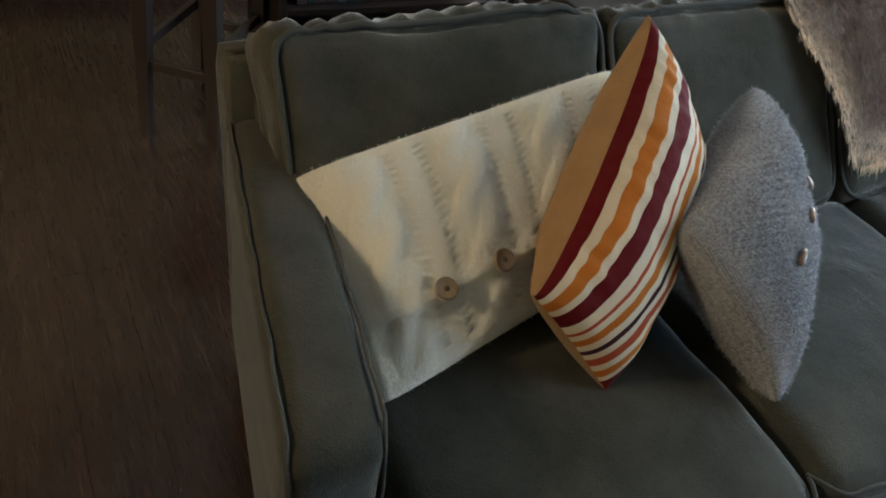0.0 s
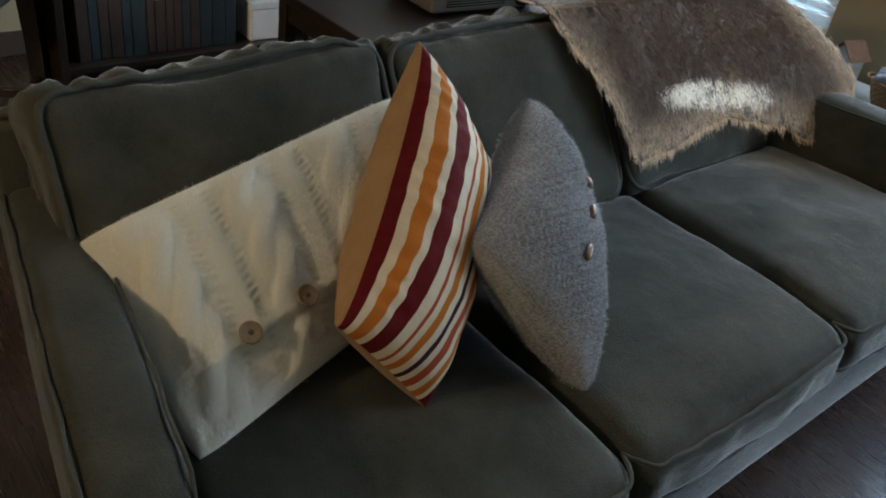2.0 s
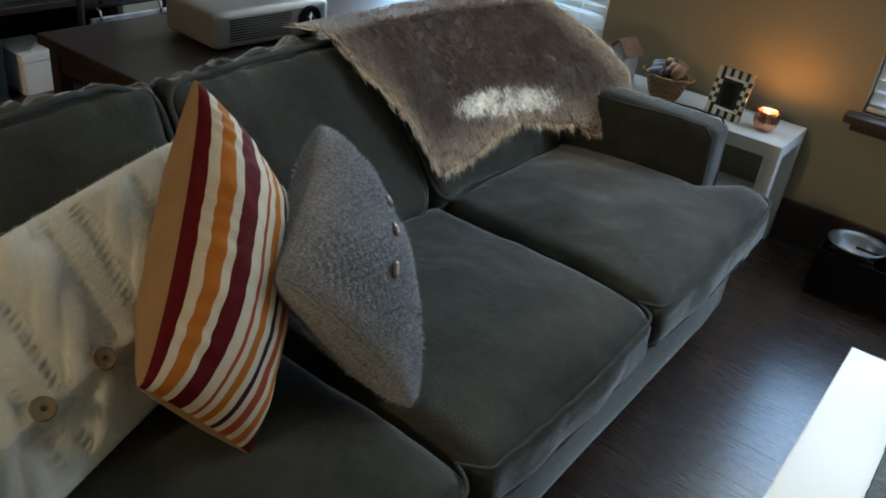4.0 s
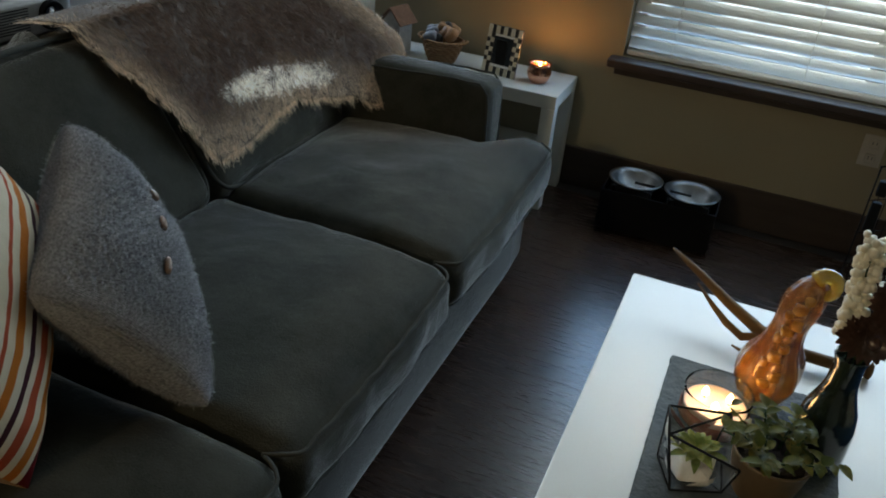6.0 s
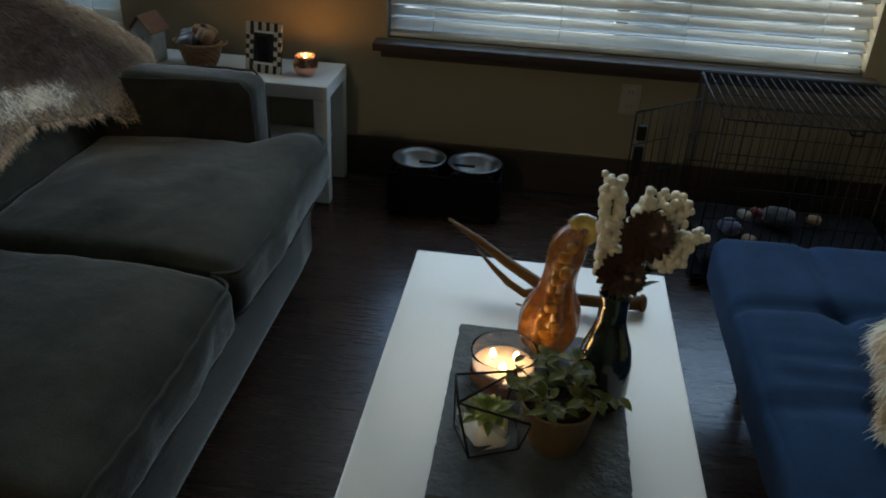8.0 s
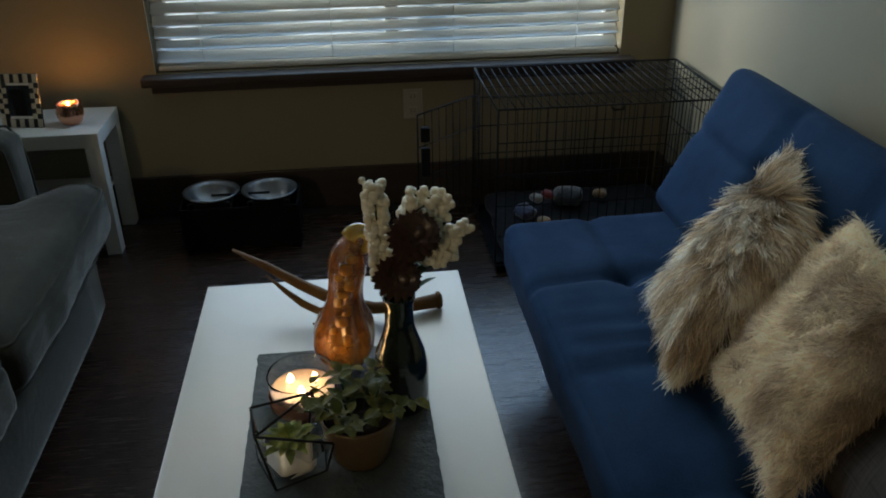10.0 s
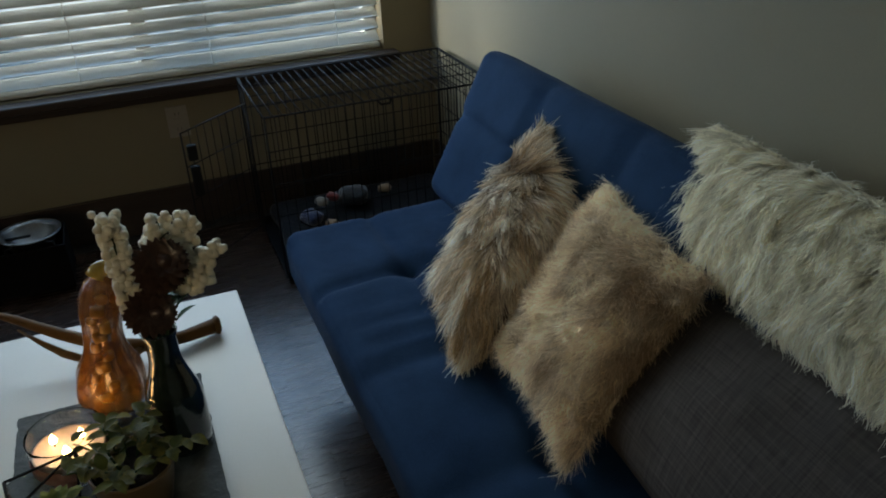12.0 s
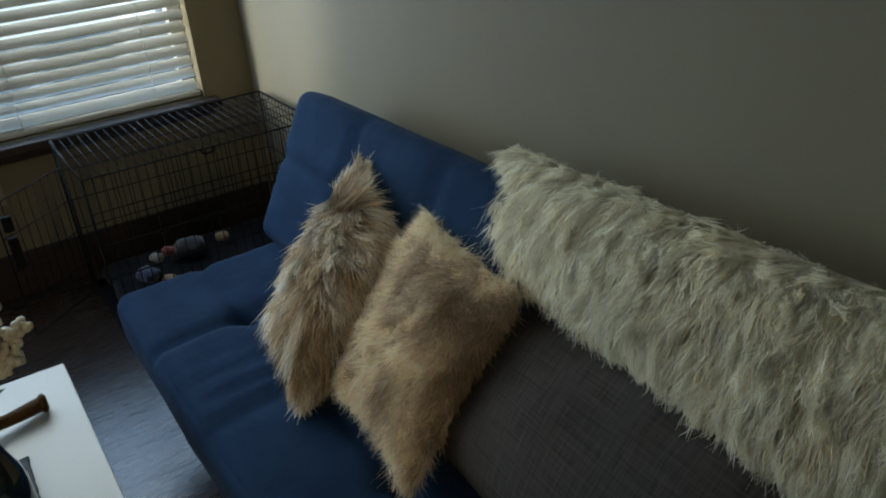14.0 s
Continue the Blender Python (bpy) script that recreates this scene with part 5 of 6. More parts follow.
# ---- pet things under the window ----
def bowl_stand():
    t = thing("pet_feeder", (-0.6, 1.15, 0), "black metal stand holding two steel pet bowls", "pet feeder")
    cs = [(-0.712, 1.155), (-0.508, 1.15)]
    z = 0.188
    for cx, cy in cs:
        ring = [(cx + 0.088 * math.cos(a), cy + 0.088 * math.sin(a), z - 0.006) for a in [2 * math.pi * i / 40 for i in range(40)]]
        part("ring", tube(ring, 0.005, 6, True), M["black_metal"], t)
        for k in range(2):
            y = cy + (-0.085, 0.085)[k]
            for x in (cx - 0.07, cx + 0.07):
                part("leg", tube([(x, y, 0.003), (x, y, z - 0.008), (x + (cx - x) * 0.3, y, z - 0.006)], 0.005, 6), M["black_metal"], t)
            part("foot_bar", tube([(cx - 0.07, y, 0.005), (cx + 0.07, y, 0.005)], 0.005, 6), M["black_metal"], t)
        part("bowl", lathe([(0.0, -0.06), (0.06, -0.06), (0.066, -0.055), (0.080, -0.008), (0.088, 0.0), (0.099, 0.002), (0.0995, 0.0045), (0.088, 0.004), (0.077, -0.007), (0.063, -0.053), (0.0, -0.056)], 40, (cx, cy, z)), M["steel"], t, "brushed steel bowl")
    for q in (block(-0.815, 1.055, 0.012, -0.405, 1.062, 0.165, 0.002), block(-0.815, 1.238, 0.012, -0.405, 1.245, 0.165, 0.002), block(-0.815, 1.0625, 0.012, -0.808, 1.2375, 0.165, 0.002), block(-0.412, 1.0625, 0.012, -0.405, 1.2375, 0.165, 0.002)):
        part("panel", q, M["black_plastic"], t, smooth=False)
    part("cross_bar", tube([(cs[0][0], 1.15, z - 0.012), (cs[1][0], 1.15, z - 0.012)], 0.005, 6), M["black_metal"], t)


bowl_stand()


def outlet():
    t = thing("wall_outlet", (0.033, WALL_Y - 0.002, 0.345), "cream plastic wall outlet plate", "outlet")
    part("plate", block(-0.004, WALL_Y - 0.007, 0.345, 0.070, WALL_Y - 0.0005, 0.460, 0.003), M["cream_plastic"], t, smooth=False)
    for z in (0.375, 0.43):
        s = part("socket", block(0.016, WALL_Y - 0.0095, z - 0.017, 0.050, WALL_Y - 0.0065, z + 0.017, 0.004), M["cream_plastic"], t, smooth=False)
        for x in (0.026, 0.039):
            part("slot", block(x, WALL_Y - 0.0105, z - 0.004, x + 0.002, WALL_Y - 0.009, z + 0.008), M["inlay"], s, smooth=False)


M["cream_plastic"] = surface("cream_plastic", (0.36, 0.32, 0.26), (0.40, 0.36, 0.30), 10, 200, 0.4, 0.02, 0.0003, spread=0.02)
outlet()


def wire_panel(parent, name, o, a, b, na, nb, r=0.0016, label=""):
    """A grid of bars from corner o along a and b, as one welded panel."""
    o, a, b = Vector(o), Vector(a), Vector(b)
    bits = []
    for i in range(na + 1):
        q = o + a * (i / na)
        bits.append(tube([q, q + b], r * (1.8 if i in (0, na) else 1), 5))
    n = a.cross(b).normalized() * r * 1.6
    for j in range(nb + 1):
        q = o + b * (j / nb) + n
        bits.append(tube([q, q + a], r * (1.8 if j in (0, nb) else 1.2), 5))
    return part(name, join(*bits), M["black_metal"], parent, label)


def crate():
    x0, x1, y0, y1, h = 0.245, 0.985, 0.765, 1.24, 0.57
    t = thing("dog_crate", ((x0 + x1) / 2, (y0 + y1) / 2, 0), "black folding wire dog crate with its door open", "crate")
    wire_panel(t, "front_panel", (x0, y0, 0.03), (x1 - x0, 0, 0), (0, 0, h - 0.03), 24, 5)
    wire_panel(t, "rear_panel", (x0, y1, 0.03), (x1 - x0, 0, 0), (0, 0, h - 0.03), 24, 5)
    wire_panel(t, "top_panel", (x0, y0, h), (0, y1 - y0, 0), (x1 - x0, 0, 0), 4, 26)
    wire_panel(t, "side_panel", (x1, y0, 0.03), (0, y1 - y0, 0), (0, 0, h - 0.03), 16, 5)
    wire_panel(t, "side_panel", (x0, y1 - 0.11, 0.03), (0, 0.11, 0), (0, 0, h - 0.03), 3, 5)
    door = wire_panel(t, "door", (x0, y0 + 0.36, 0.06), (-0.235, -0.20, 0), (0, 0, 0.45), 9, 4, label="open wire door")
    part("latch", block(x0 - 0.225, y0 + 0.15, 0.30, x0 - 0.195, y0 + 0.17, 0.40, 0.004), M["black_metal"], door, smooth=False)
    part("latch", block(x0 - 0.225, y0 + 0.15, 0.42, x0 - 0.195, y0 + 0.17, 0.47, 0.004), M["black_metal"], door, smooth=False)
    part("tray", join(block(x0 + 0.005, y0 + 0.005, 0.004, x1 - 0.005, y1 - 0.005, 0.014, 0.003), block(x0 + 0.005, y0 + 0.005, 0.014, x1 - 0.005, y0 + 0.012, 0.04), block(x0 + 0.005, y1 - 0.012, 0.014, x1 - 0.005, y1 - 0.005, 0.04)), M["black_plastic"], t, "black plastic tray", smooth=False)
    part("handle", tube([(0.60, y0 - 0.002, h - 0.005), (0.605, y0 - 0.014, h - 0.012), (0.635, y0 - 0.014, h - 0.012), (0.64, y0 - 0.002, h - 0.005)], 0.004, 6), M["black_plastic"], t)


crate()


def toys():
    bed = part("pet_bed", moved(soft_box((0.66, 0.45, 0.07), 0.03, 14, (0, 0, -0.015), 0.014, 6, 6), Matrix.Translation((0.615, 1.035, 0.052))), fabric("grey_fleece", (0.006, 0.0065, 0.007), (0.016, 0.016, 0.018), 500, 0.1, 0.6, 9), None)
    tagged(bed, "dark grey rumpled fleece bed inside the crate", "pet bed")
    rng = random.Random(5)
    kinds = [("blue_check", (0.012, 0.02, 0.07), (0.06, 0.07, 0.12)), ("cream_plush", (0.20, 0.175, 0.14), (0.28, 0.25, 0.21)), ("red_plush", (0.14, 0.012, 0.012), (0.2, 0.022, 0.02)), ("grey_plush", (0.02, 0.02, 0.021), (0.045, 0.045, 0.048)), ("tan_rope", (0.26, 0.16, 0.08), (0.34, 0.22, 0.12))]
    spots = [(0.40, 1.02, 0.10, 0.085, 0), (0.445, 1.06, 0.135, 0.05, 1), (0.50, 1.10, 0.125, 0.05, 2), (0.575, 1.10, 0.115, 0.11, 3), (0.45, 0.95, 0.095, 0.045, 4), (0.70, 1.12, 0.11, 0.05, 4)]
    for x, y, z, s, k in spots:
        name, a, b = kinds[k]
        if name not in M:
            M[name] = surface(name, a, b, 60, 200, 0.9, 0.5, 0.003, sheen=0.4)
        ob = part("plush_toy", moved(soft_box((s, s * 0.75, s * 0.6), s * 0.28, 8, (0, 0, 0), s * 0.1, 22, k), Matrix.Translation((x, y, z)) @ Matrix.Rotation(rng.uniform(0, 3), 4, "Z")), M[name], None)
        tagged(ob, {0: "blue and white checked plush dog toy", 1: "cream plush dog toy", 2: "red plush dog toy", 3: "grey plush dog toy", 4: "tan rope dog toy"}[k] + " on the pet bed", "toy", "toys in the crate")


toys()


# ---- blue futon ----
def futon():
    t = thing("futon", (0.55, -0.55, 0), "royal blue suede futon with tufted seat", "futon")
    Y1, Y0 = 0.365, -1.48

    def tuft(a, b, rows, cols):
        """Depth of the button tufts and seams at a place on the pad."""
        h = 0.0
        for r in rows:
            h -= 0.010 * math.exp(-((a - r) / 0.02) ** 2)
            for c in cols:
                h -= 0.03 * math.exp(-((a - r) ** 2 + (b - c) ** 2) / 0.0016)
        for c in cols:
            h -= 0.015 * math.exp(-((b - c) / 0.018) ** 2)
        return h

    cols = [-0.8625, -0.5025, -0.1425, 0.2175, 0.5775]

    def seat_grow(p, q):
        z = p.z
        if q[2] > 0.2:
            z += tuft(p.x, p.y, (-0.045,), cols) * q[2]
            for wy in (0.02, 0.30, 0.38):
                z += 0.005 * math.sin((p.y - wy) * 95 + 9 * p.x) * math.exp(-((p.y - wy) / 0.07) ** 2) * math.exp(-((p.x + 0.1) / 0.14) ** 2)
        return (p.x, p.y, z)

    L = Y1 - Y0
    seat = soft_box((0.56, L, 0.15), 0.04, 84, (0.006, 0.008, 0.016), 0.006, 6, 3, seat_grow)
    m = Matrix.Translation((0.468, (Y0 + Y1) / 2, 0.324)) @ Matrix.Rotation(radians(-1.5), 4, "Y")
    seat_ob = part("seat", moved(seat, m), M["futon"], t)
    part("seam", tube([m @ Vector((-0.276, -L / 2 + 0.04 + (L - 0.08) * i / 40, 0.035 + 0.002 * math.sin(i))) for i in range(41)], 0.003), M["futon"], seat_ob)

    def back_grow(p, q):
        x = p.x
        if q[0] < -0.2:
            x -= tuft(p.z, p.y, (0.02,), cols) * abs(q[0])
        return (x, p.y, p.z)

    bl = L + 0.06
    back = soft_box((0.12, bl, 0.43), 0.038, 70, (0.010, 0.006, 0.006), 0.004, 5, 8, back_grow)
    mb = Matrix.Translation((0.765, (Y0 + Y1) / 2 + 0.03, 0.570)) @ Matrix.Rotation(radians(27), 4, "Y")
    part("backrest", moved(back, mb), M["futon"], t)
    part("frame", block(0.26, Y0 + 0.06, 0.19, 0.76, Y1 - 0.06, 0.245, 0.006), M["black_metal"], t, smooth=False)
    for x in (0.32, 0.72):
        for y in (Y0 + 0.15, Y1 - 0.15):
            part("leg", lathe([(0.014, 0.0), (0.02, 0.1), (0.025, 0.19)], 14, (x, y, 0)), M["dark_wood"], t)
    for x in (0.40, 0.66):
        part("rail", block(x - 0.015, Y0 + 0.1, 0.16, x + 0.015, Y1 - 0.1, 0.19, 0.003), M["black_metal"], t, smooth=False)


futon()


def fur_pillow(label, corners, thick, base, cover, seed, locks, per, spread, length, width, comb, tint, dent=0.09, power=0.6, sides=(1, 1, 1, -1), **hair):
    """A furry pillow; comb(u, v, place) gives the lie and the stand of a lock, tint(u, v) the colours of its root and tip."""
    p = Pillow(*corners, thick, power, dent, 0.006, 14, seed)
    t = thing("fur_pillow", base, label, "pillow", "pillows on the futon")
    part("cover", p.shape(36, 36), surface("fur_cover", cover, tuple(x * 1.3 for x in cover), 8, 90, 0.95), t)
    guides = []
    for place, n, (u, v, side) in pillow_roots(p, locks, seed, sides):
        lie, stand, droop = comb(u, v, place)
        wild = noise.noise_vector(place * 22 + Vector((seed, 0, 0)))
        first = lean(n, Vector(lie) + wild * 0.45, stand)
        c0, c1 = tint(u, v)
        guides.append((place, n, first, (lean(n, Vector(lie) + wild * 0.9, stand * 0.3) + Vector((0, 0, -droop))).normalized(), c0, c1))
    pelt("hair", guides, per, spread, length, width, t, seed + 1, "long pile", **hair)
    return p


def shaggy_comb(u, v, place):
    """The pile parts at a crown: up and away above it, hanging down below."""
    away = place - Vector((0.52, -0.17, 0.66))
    if away.z < 0.02:
        return away.normalized() * 0.5 + Vector((-0.3, -0.25, -0.9)), 0.45, 0.35
    return away.normalized() + Vector((-0.15, 0.0, 0.2)), 0.45, 0.3


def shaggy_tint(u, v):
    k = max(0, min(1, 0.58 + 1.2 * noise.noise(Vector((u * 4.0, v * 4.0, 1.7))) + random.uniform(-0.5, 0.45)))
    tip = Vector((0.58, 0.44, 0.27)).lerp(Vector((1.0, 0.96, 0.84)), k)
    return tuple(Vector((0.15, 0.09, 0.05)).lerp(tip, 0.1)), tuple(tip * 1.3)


def tan_tint(u, v):
    k = noise.noise(Vector((u * 2.6, v * 2.6, 5.7))) + 0.6 * noise.noise(Vector((u * 7, v * 7, 3)))
    k = max(0, min(1, 0.74 + 0.75 * k + random.uniform(-0.3, 0.25) - 0.18 * (v < -0.1)))
    tip = Vector((0.48, 0.35, 0.22)).lerp(Vector((1.0, 0.90, 0.70)), k)
    return tuple(tip * 0.85), tuple(tip * 1.2)


def wool_tint(u, v):
    k = max(0, min(1, 0.6 + 0.5 * noise.noise(Vector((u * 9, v * 4, 2))) + random.uniform(-0.2, 0.2)))
    tip = Vector((0.80, 0.74, 0.57)).lerp(Vector((1.0, 0.96, 0.82)), k)
    return tuple(tip * 0.85), tuple(tip * 1.1)


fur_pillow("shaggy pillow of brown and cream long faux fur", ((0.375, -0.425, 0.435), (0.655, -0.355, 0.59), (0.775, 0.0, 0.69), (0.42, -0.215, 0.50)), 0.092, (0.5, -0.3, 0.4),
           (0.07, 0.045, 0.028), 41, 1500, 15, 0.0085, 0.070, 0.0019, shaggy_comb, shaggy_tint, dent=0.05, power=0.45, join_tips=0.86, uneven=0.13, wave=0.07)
fur_pillow("tan and cream soft faux-fur pillow", ((0.405, -0.765, 0.437), (0.705, -0.695, 0.665), (0.772, -0.28, 0.672), (0.43, -0.46, 0.45)), 0.068, (0.5, -0.6, 0.42),
           (0.38, 0.28, 0.18), 51, 5600, 11, 0.006, 0.031, 0.0009, lambda u, v, q: (Vector((-0.5, -0.35, -0.3)) + Vector((0.5, 0.6, 0.5)) * max(0, v) + noise.noise_vector(q * 11) * 0.8, 1.1, 0.2), tan_tint, dent=0.11, segments=3, join_tips=0.55, uneven=0.32)
fur_pillow("long cream curly wool pillow leaning on the futon back", ((0.69, -1.46, 0.60), (0.885, -1.46, 0.832), (0.90, -0.425, 0.812), (0.775, -0.46, 0.635)), 0.085, (0.8, -0.9, 0.45),
           (0.66, 0.61, 0.48), 61, 4200, 13, 0.0065, 0.050, 0.0013, lambda u, v, q: ((-0.45, 0.55 * max(0, v - 0.6) - 0.12, -0.7), 0.45, 0.2), wool_tint, dent=0.03, power=0.5, join_tips=0.75, uneven=0.14, wave=0.14, waves=1.2)


def linen_cushion():
    p = Pillow((0.44, -1.32, 0.44), (0.80, -1.28, 0.62), (0.81, -0.56, 0.575), (0.50, -0.70, 0.435), 0.085, 0.42, 0.03, 0.008, 7, 9)
    m, t, b = nodes("grey_linen")
    wx, wy = noise_fac(t, 1.0, 3, 0.3, 0.7, coords(t, (120, 5, 1), "UV")), noise_fac(t, 1.0, 3, 0.3, 0.7, coords(t, (5, 120, 1), "UV"))
    c1 = mix_colour(t, wx, (0.040, 0.034, 0.031), (0.112, 0.098, 0.089))
    c2 = mix_colour(t, wy, (0.040, 0.034, 0.031), (0.112, 0.098, 0.089))
    c = mix_colour(t, 0.5, c1, c2)
    t.links.new(c, b.inputs["Base Color"])
    b.inputs["Roughness"].default_value, b.inputs["Specular IOR Level"].default_value = 0.9, 0.1
    bump(t, b, wx, 0.3, 0.001)
    th = thing("throw_pillow", (0.6, -0.95, 0.4), "grey cross-woven linen cushion lying on the futon", "pillow", "pillows on the futon")
    part("cover", p.shape(60, 60), m, th)


linen_cushion()


# ---- behind the sofa ----
def console():
    x0, x1, y0, y1, h = -2.62, -2.12, -0.62, 1.2, 0.69
    t = thing("console_table", ((x0 + x1) / 2, 0.3, 0), "dark brown console table behind the sofa", "table")
    part("tabletop", block(x0, y0, h - 0.03, x1, y1, h, 0.004), M["dark_wood"], t, smooth=False)
    for x in (x0 + 0.02, x1 - 0.06):
        for y in (y0 + 0.02, y1 - 0.06):
            part("leg", block(x, y, 0, x + 0.04, y + 0.04, h - 0.03, 0.003), M["dark_wood"], t, smooth=False)
    part("apron", block(x0 + 0.02, y0 + 0.03, h - 0.10, x1 - 0.02, y0 + 0.05, h - 0.031, 0.002), M["dark_wood"], t, smooth=False)


console()


def projector():
    c = Vector((-2.33, -0.13, 0.6905))
    t = thing("projector", c, "silver-grey video projector with a black lens", "projector")
    m = Matrix.Translation(c) @ Matrix.Rotation(radians(-4), 4, "Z")
    body = part("body", moved(soft_box((0.24, 0.40, 0.10), 0.014, 14, (0.003, 0.003, 0.006)), m @ Matrix.Translation((0, 0, 0.058))), M["silver_plastic"], t)
    for k in range(9):
        part("vent_slat", moved(block(0.1185, -0.155, 0.028 + 0.0072 * k, 0.1235, 0.055, 0.031 + 0.0072 * k, 0.0008), m), M["black_plastic"], body, smooth=False)
    ax = m @ Matrix.Translation((0.115, 0.125, 0.058)) @ Matrix.Rotation(radians(90), 4, "Y")
    lens = part("lens", moved(lathe([(0.0, 0.0), (0.040, 0.0), (0.041, 0.012), (0.036, 0.018), (0.032, 0.016), (0.028, 0.008), (0.0, 0.007)], 32), ax), M["black_plastic"], t, "black lens ring")
    part("glass", moved(lathe([(0.0, 0.0075), (0.026, 0.0075), (0.018, 0.012), (0.0, 0.0135)], 24), ax), M["lens"], lens)
    for x in (-0.09, 0.09):
        for y in (-0.15, 0.15):
            part("foot", moved(lathe([(0.012, 0.0), (0.012, 0.010)], 12, (x, y, 0)), m), M["black_plastic"], t)


M["silver_plastic"] = surface("silver_plastic", (0.13, 0.123, 0.113), (0.17, 0.163, 0.15), 8, 200, 0.38, 0.05, 0.0004, metal=0.3, spread=0.03)
M["lens"] = surface("lens_glass", (0.01, 0.012, 0.02), (0.02, 0.02, 0.03), 8, 100, 0.05)
projector()


def dining_chair(x, y, turn):
    t = thing("dining_chair", (x, y, 0), "dark-stained wooden counter chair with tapered legs", "chair", "dining chairs")
    m = pose(x, y, 0, 0, 0, turn)
    for sx in (-0.105, 0.105):
        for sy in (-0.18, 0.18):
            verts, faces = block(-0.5, -0.5, 0, 0.5, 0.5, 1)
            out = []
            for v in verts:
                w = 0.028 + 0.026 * v[2]
                out.append(m @ Vector((sx * (1.06 - 0.1 * v[2]) + v[0] * w, sy * (1.06 - 0.1 * v[2]) + v[1] * w, v[2] * 0.60)))
            part("leg", (out, faces), M["dark_wood"], t, smooth=False)
    for sy in (-0.18, 0.18):
        part("stretcher", moved(block(-0.10, sy - 0.01, 0.22, 0.10, sy + 0.01, 0.25, 0.003), m), M["dark_wood"], t, smooth=False)
    for sx in (-0.105, 0.105):
        part("stretcher", moved(block(sx - 0.01, -0.17, 0.28, sx + 0.01, 0.17, 0.31, 0.003), m), M["dark_wood"], t, smooth=False)
    part("seat", moved(soft_box((0.30, 0.42, 0.06), 0.02, 8, (0, 0, 0.01)), m @ Matrix.Translation((0, 0, 0.635))), M["dark_seat"], t, "dark padded seat")
    for sx in (-0.11, 0.11):
        part("back_post", moved(block(sx - 0.018, 0.165, 0.66, sx + 0.018, 0.20, 1.05, 0.004), m), M["dark_wood"], t, smooth=False)
    for z in (0.78, 0.96):
        part("back_rail", moved(block(-0.091, 0.172, z, 0.091, 0.192, z + 0.07, 0.004), m), M["dark_wood"], t, smooth=False)
    return t


M["dark_seat"] = surface("dark_leather", (0.018, 0.014, 0.012), (0.035, 0.026, 0.022), 20, 200, 0.45, 0.3, 0.001)


# ---- dining side: warm lamp and shelf ----
def globe_lamp():
    x, y = -1.7, -3.9
    t = thing("globe_lamp", (x, y, 0), "slim black standing lamp with a lit warm glass globe", "lamp")
    part("base", lathe([(0.0, 0.0), (0.14, 0.0), (0.14, 0.015), (0.02, 0.025), (0.0, 0.025)], 32, (x, y, 0)), M["black_metal"], t)
    part("pole", tube([(x, y, 0.02), (x, y, 1.71)], 0.010, 10), M["black_metal"], t)
    part("globe", lathe([(0.02, 1.70), (0.06, 1.71), (0.085, 1.74), (0.095, 1.78), (0.085, 1.825), (0.05, 1.86), (0.004, 1.87)], 24, (x, y, 0)), glow("globe", (1.0, 0.68, 0.40), 3.6), t, "glowing warm globe")
    lamp("globe_lamp_light", "POINT", pose(x, y, 1.97), 33, (1.0, 0.78, 0.50), 0.12)


globe_lamp()


def rack():
    t = thing("metal_rack", (-2.85, -0.05, 0), "black metal rack with a hanging grey board", "rack")
    for y in (-0.34, -0.03):
        part("post", tube([(-2.86, y, 0.0), (-2.86, y, 1.15)], 0.011, 8), M["black_metal"], t)
    for y in (-0.27, -0.2, -0.13):
        part("bar", tube([(-2.86, y, 0.66), (-2.86, y, 1.1)], 0.007, 6), M["black_metal"], t)
    for z in (0.66, 1.1):
        part("rail", tube([(-2.86, -0.34, z), (-2.86, -0.03, z)], 0.009, 6), M["black_metal"], t)
    part("board", block(-2.83, -0.33, 0.30, -2.815, -0.05, 0.635, 0.003), M["ball_grey"], t, "plain grey board", smooth=False)
    for y in (-0.30, -0.08):
        part("hook", tube([(-2.84, y, 0.66), (-2.82, y, 0.655), (-2.81, y, 0.62)], 0.004, 6), M["steel"], t)


rack()


def bookcase():
    x0, x1, y0, y1, h = -3.30, -2.95, -1.12, -0.13, 1.30
    t = thing("bookcase", ((x0 + x1) / 2, (y0 + y1) / 2, 0), "dark brown open bookcase behind the sofa", "bookcase")
    for a, b in ((y0, y0 + 0.025), (y1 - 0.025, y1)):
        part("side_panel", block(x0, a, 0, x1, b, h, 0.003), M["dark_wood"], t, smooth=False)
    for z in (0.04, 0.34, 0.64, 0.94, 1.275):
        part("shelf", block(x0, y0 + 0.026, z, x1, y1 - 0.026, z + 0.022, 0.002), M["dark_wood"], t, smooth=False)
    part("back_panel", block(x0 - 0.008, y0, 0.02, x0 - 0.001, y1, h - 0.01), M["dark_wood"], t, smooth=False)


bookcase()


def storage_box(x, y, z, sx, sy, sz, label, mat):
    t = thing("storage_box", (x, y, z), label, "box")
    part("body", block(x - sx / 2, y - sy / 2, z, x + sx / 2, y + sy / 2, z + sz * 0.8, 0.004), mat, t, smooth=False)
    part("lid", block(x - sx / 2 - 0.003, y - sy / 2 - 0.003, z + sz * 0.8 + 0.0005, x + sx / 2 + 0.003, y + sy / 2 + 0.003, z + sz, 0.004), mat, t, smooth=False)


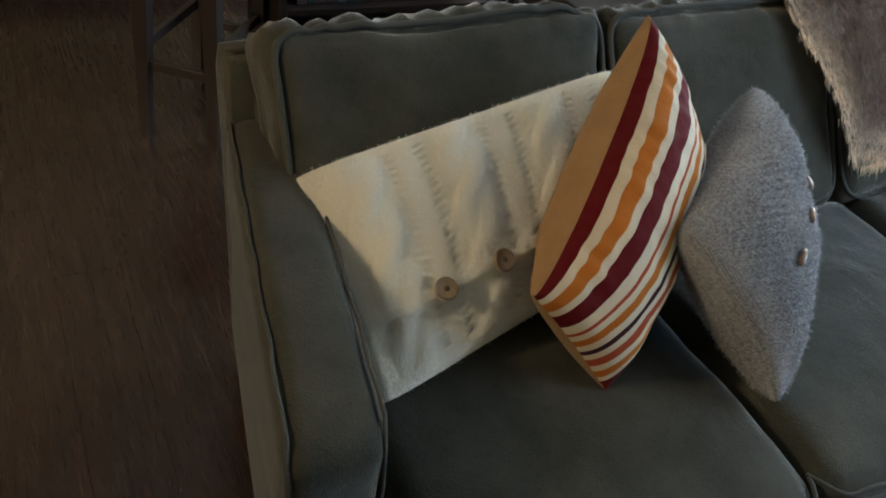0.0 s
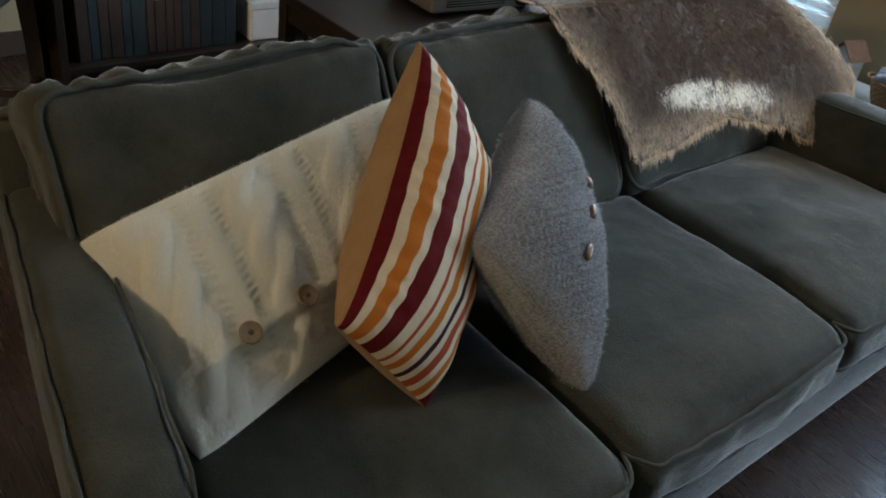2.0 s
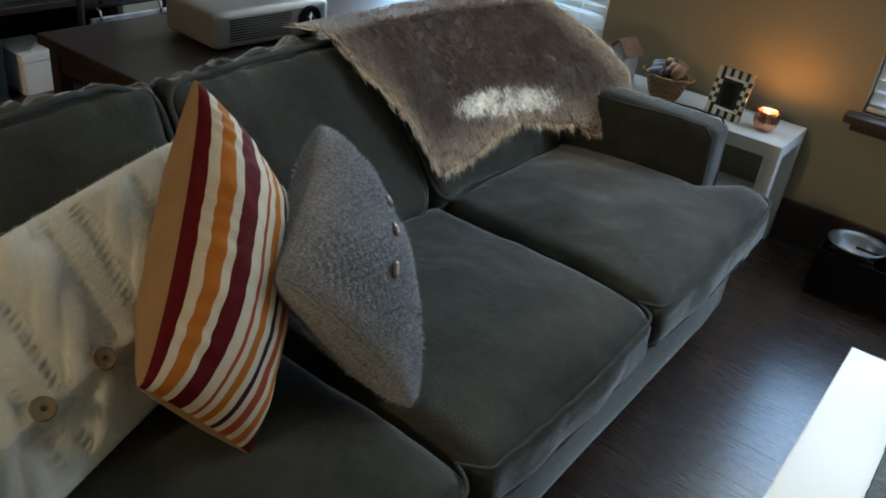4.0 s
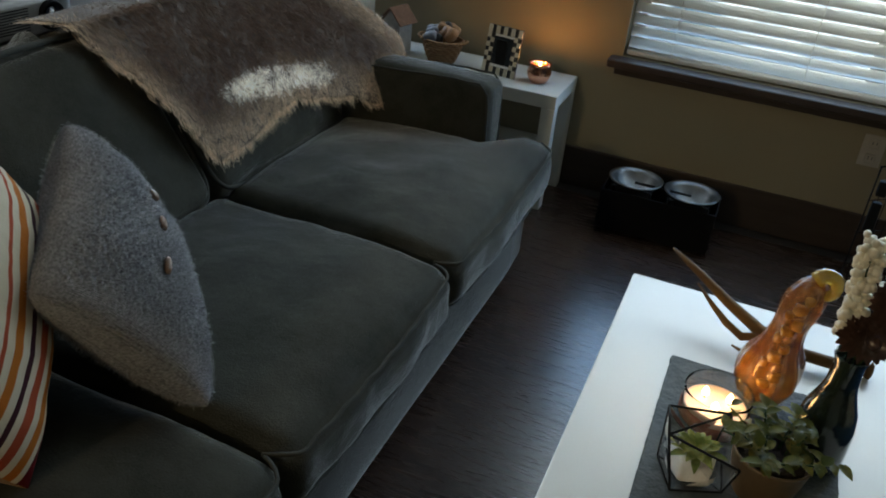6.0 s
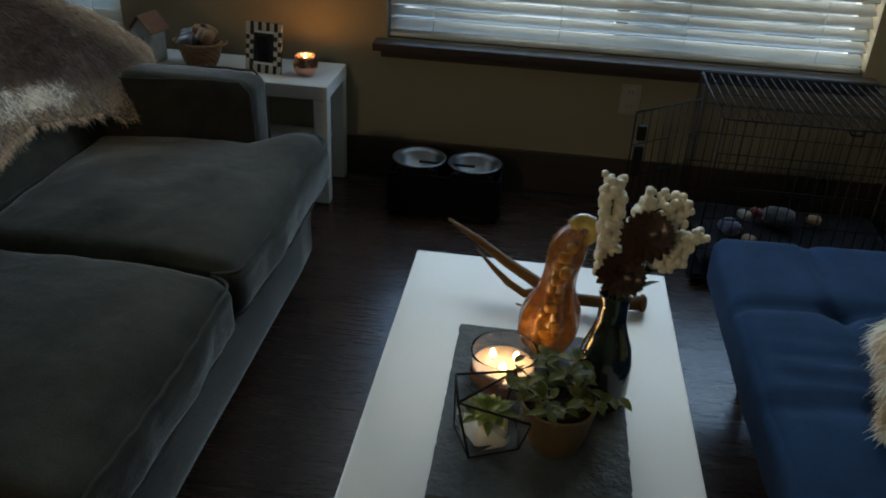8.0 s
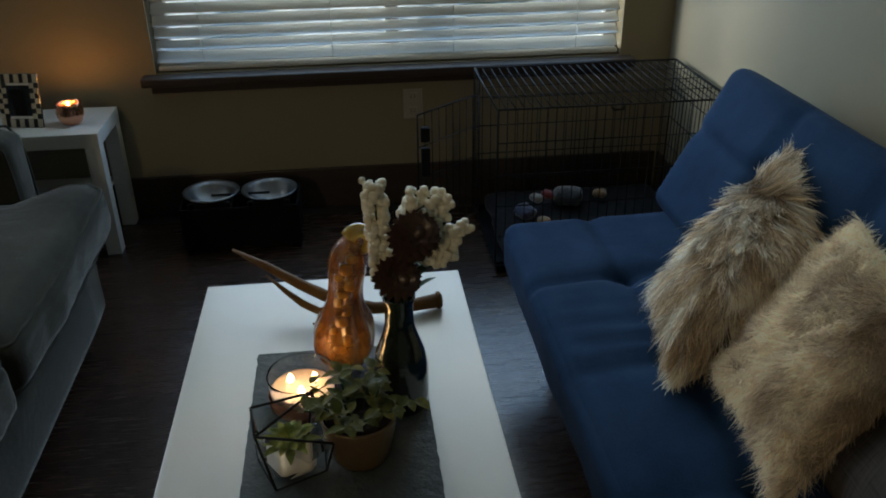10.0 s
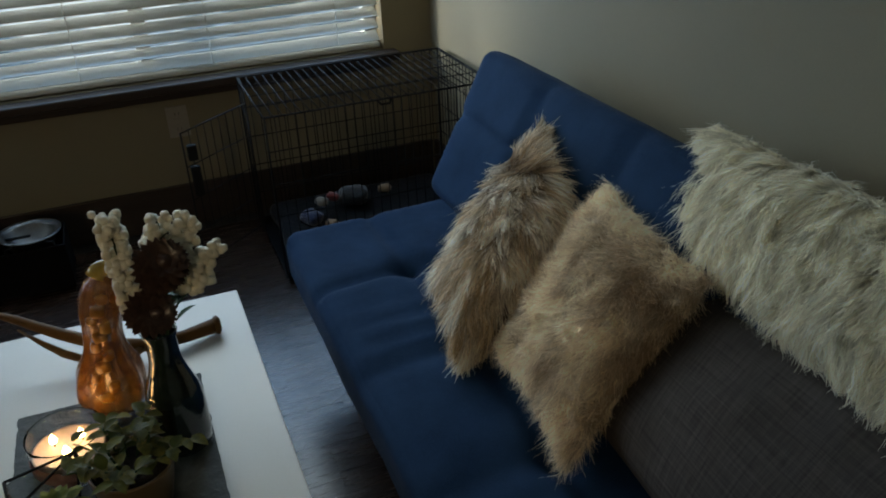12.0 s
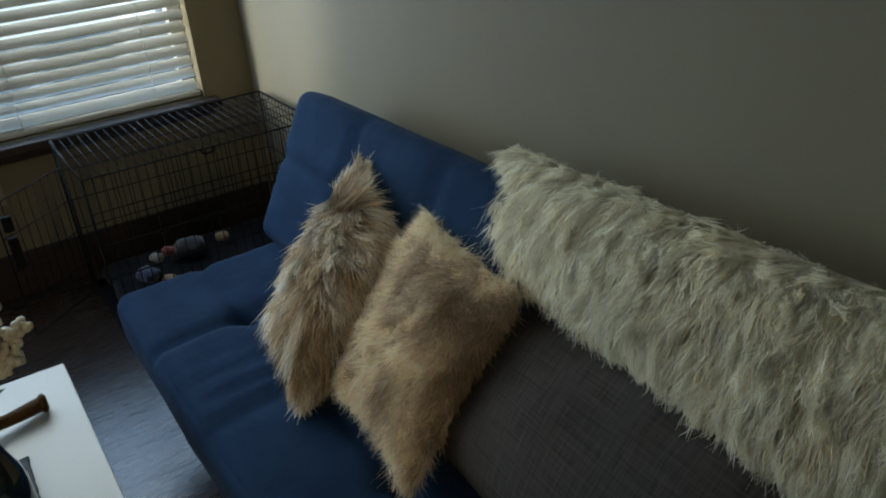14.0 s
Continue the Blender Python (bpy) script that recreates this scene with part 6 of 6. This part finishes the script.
storage_box(-3.08, -0.41, 0.3625, 0.18, 0.136, 0.135, "plain white card box on a bookcase shelf", M["white_frame"])
M["book_brown"] = surface("book_brown", (0.03, 0.016, 0.01), (0.055, 0.03, 0.018), 20, 150, 0.7)
M["book_teal"] = surface("book_teal", (0.01, 0.022, 0.028), (0.02, 0.035, 0.042), 20, 150, 0.7)


def book(y, z, wide, tall, mat, label):
    t = thing("book", (-3.08, y, z), label, "book", "books in the bookcase")
    part("cover", block(-3.20, y, z, -2.99, y + wide, z + tall, 0.002), mat, t, smooth=False)
    part("page_block", block(-3.195, y + 0.003, z + tall - 0.001, -2.995, y + wide - 0.003, z + tall + 0.0005), M["white_frame"], t, smooth=False)


rng_books = random.Random(12)
for shelf_z in (0.3625, 0.6625):
    yy = -1.05
    while yy < (-0.55 if shelf_z < 0.5 else -0.22):
        wide = rng_books.uniform(0.025, 0.05)
        dark = rng_books.random() < 0.5
        book(yy, shelf_z, wide - 0.002, rng_books.uniform(0.17, 0.25), M["book_teal" if dark else "book_brown"], "dark teal clothbound book on a shelf" if dark else "brown leather-bound book on a shelf")
        yy += wide


dining_chair(-2.99, -1.34, 53)


# ---- floor planks ----
def planks():
    wide, gap = 0.152, 0.0003
    meshes = {}

    def plank_mesh(ln):
        v, f = block(-ln / 2 + gap, -wide / 2 + gap / 2, -0.011, ln / 2 - gap, wide / 2 - gap / 2, 0.0, 0.0)
        c = 0.0005
        top = [(x - math.copysign(c, x), y - math.copysign(c, y), 0.0) for x, y, z in v if z == 0.0]
        rim = [(x, y, -c) if z == 0.0 else (x, y, z) for x, y, z in v]
        # box with a chamfered rim: eight corners and four inset top corners
        order = [i for i, p in enumerate(v) if p[2] == 0.0]
        ring = [order[0], order[2], order[3], order[1]]
        tops = {o: 8 + k for k, o in enumerate(order)}
        faces = [q for q in f if not all(i in order for i in q)]
        for k in range(4):
            a, b = ring[k], ring[(k + 1) % 4]
            faces.append((a, b, tops[b], tops[a]))
        faces.append(tuple(tops[i] for i in ring))
        return mesh_of("plank", rim + top, faces, M["plank"], False)

    rng = random.Random(3)
    y = REAR_Y + wide / 2
    while y < WALL_Y:
        x, first = BACK_X, rng.choice((0.42, 0.6, 0.82, 1.02))
        while x < WALL_X - 0.001:
            ln = first or rng.choice((1.22, 1.22, 1.22, 0.9, 0.6))
            first = 0
            if WALL_X - x - ln < 0.3:
                ln = round(WALL_X - x, 4)
            if ln not in meshes:
                meshes[ln] = plank_mesh(ln)
            o = new("plank", meshes[ln])
            o.matrix_basis = Matrix.Translation((x + ln / 2, y, rng.uniform(-0.0004, 0)))
            o.parent = floor
            x += ln
        y += wide


planks()
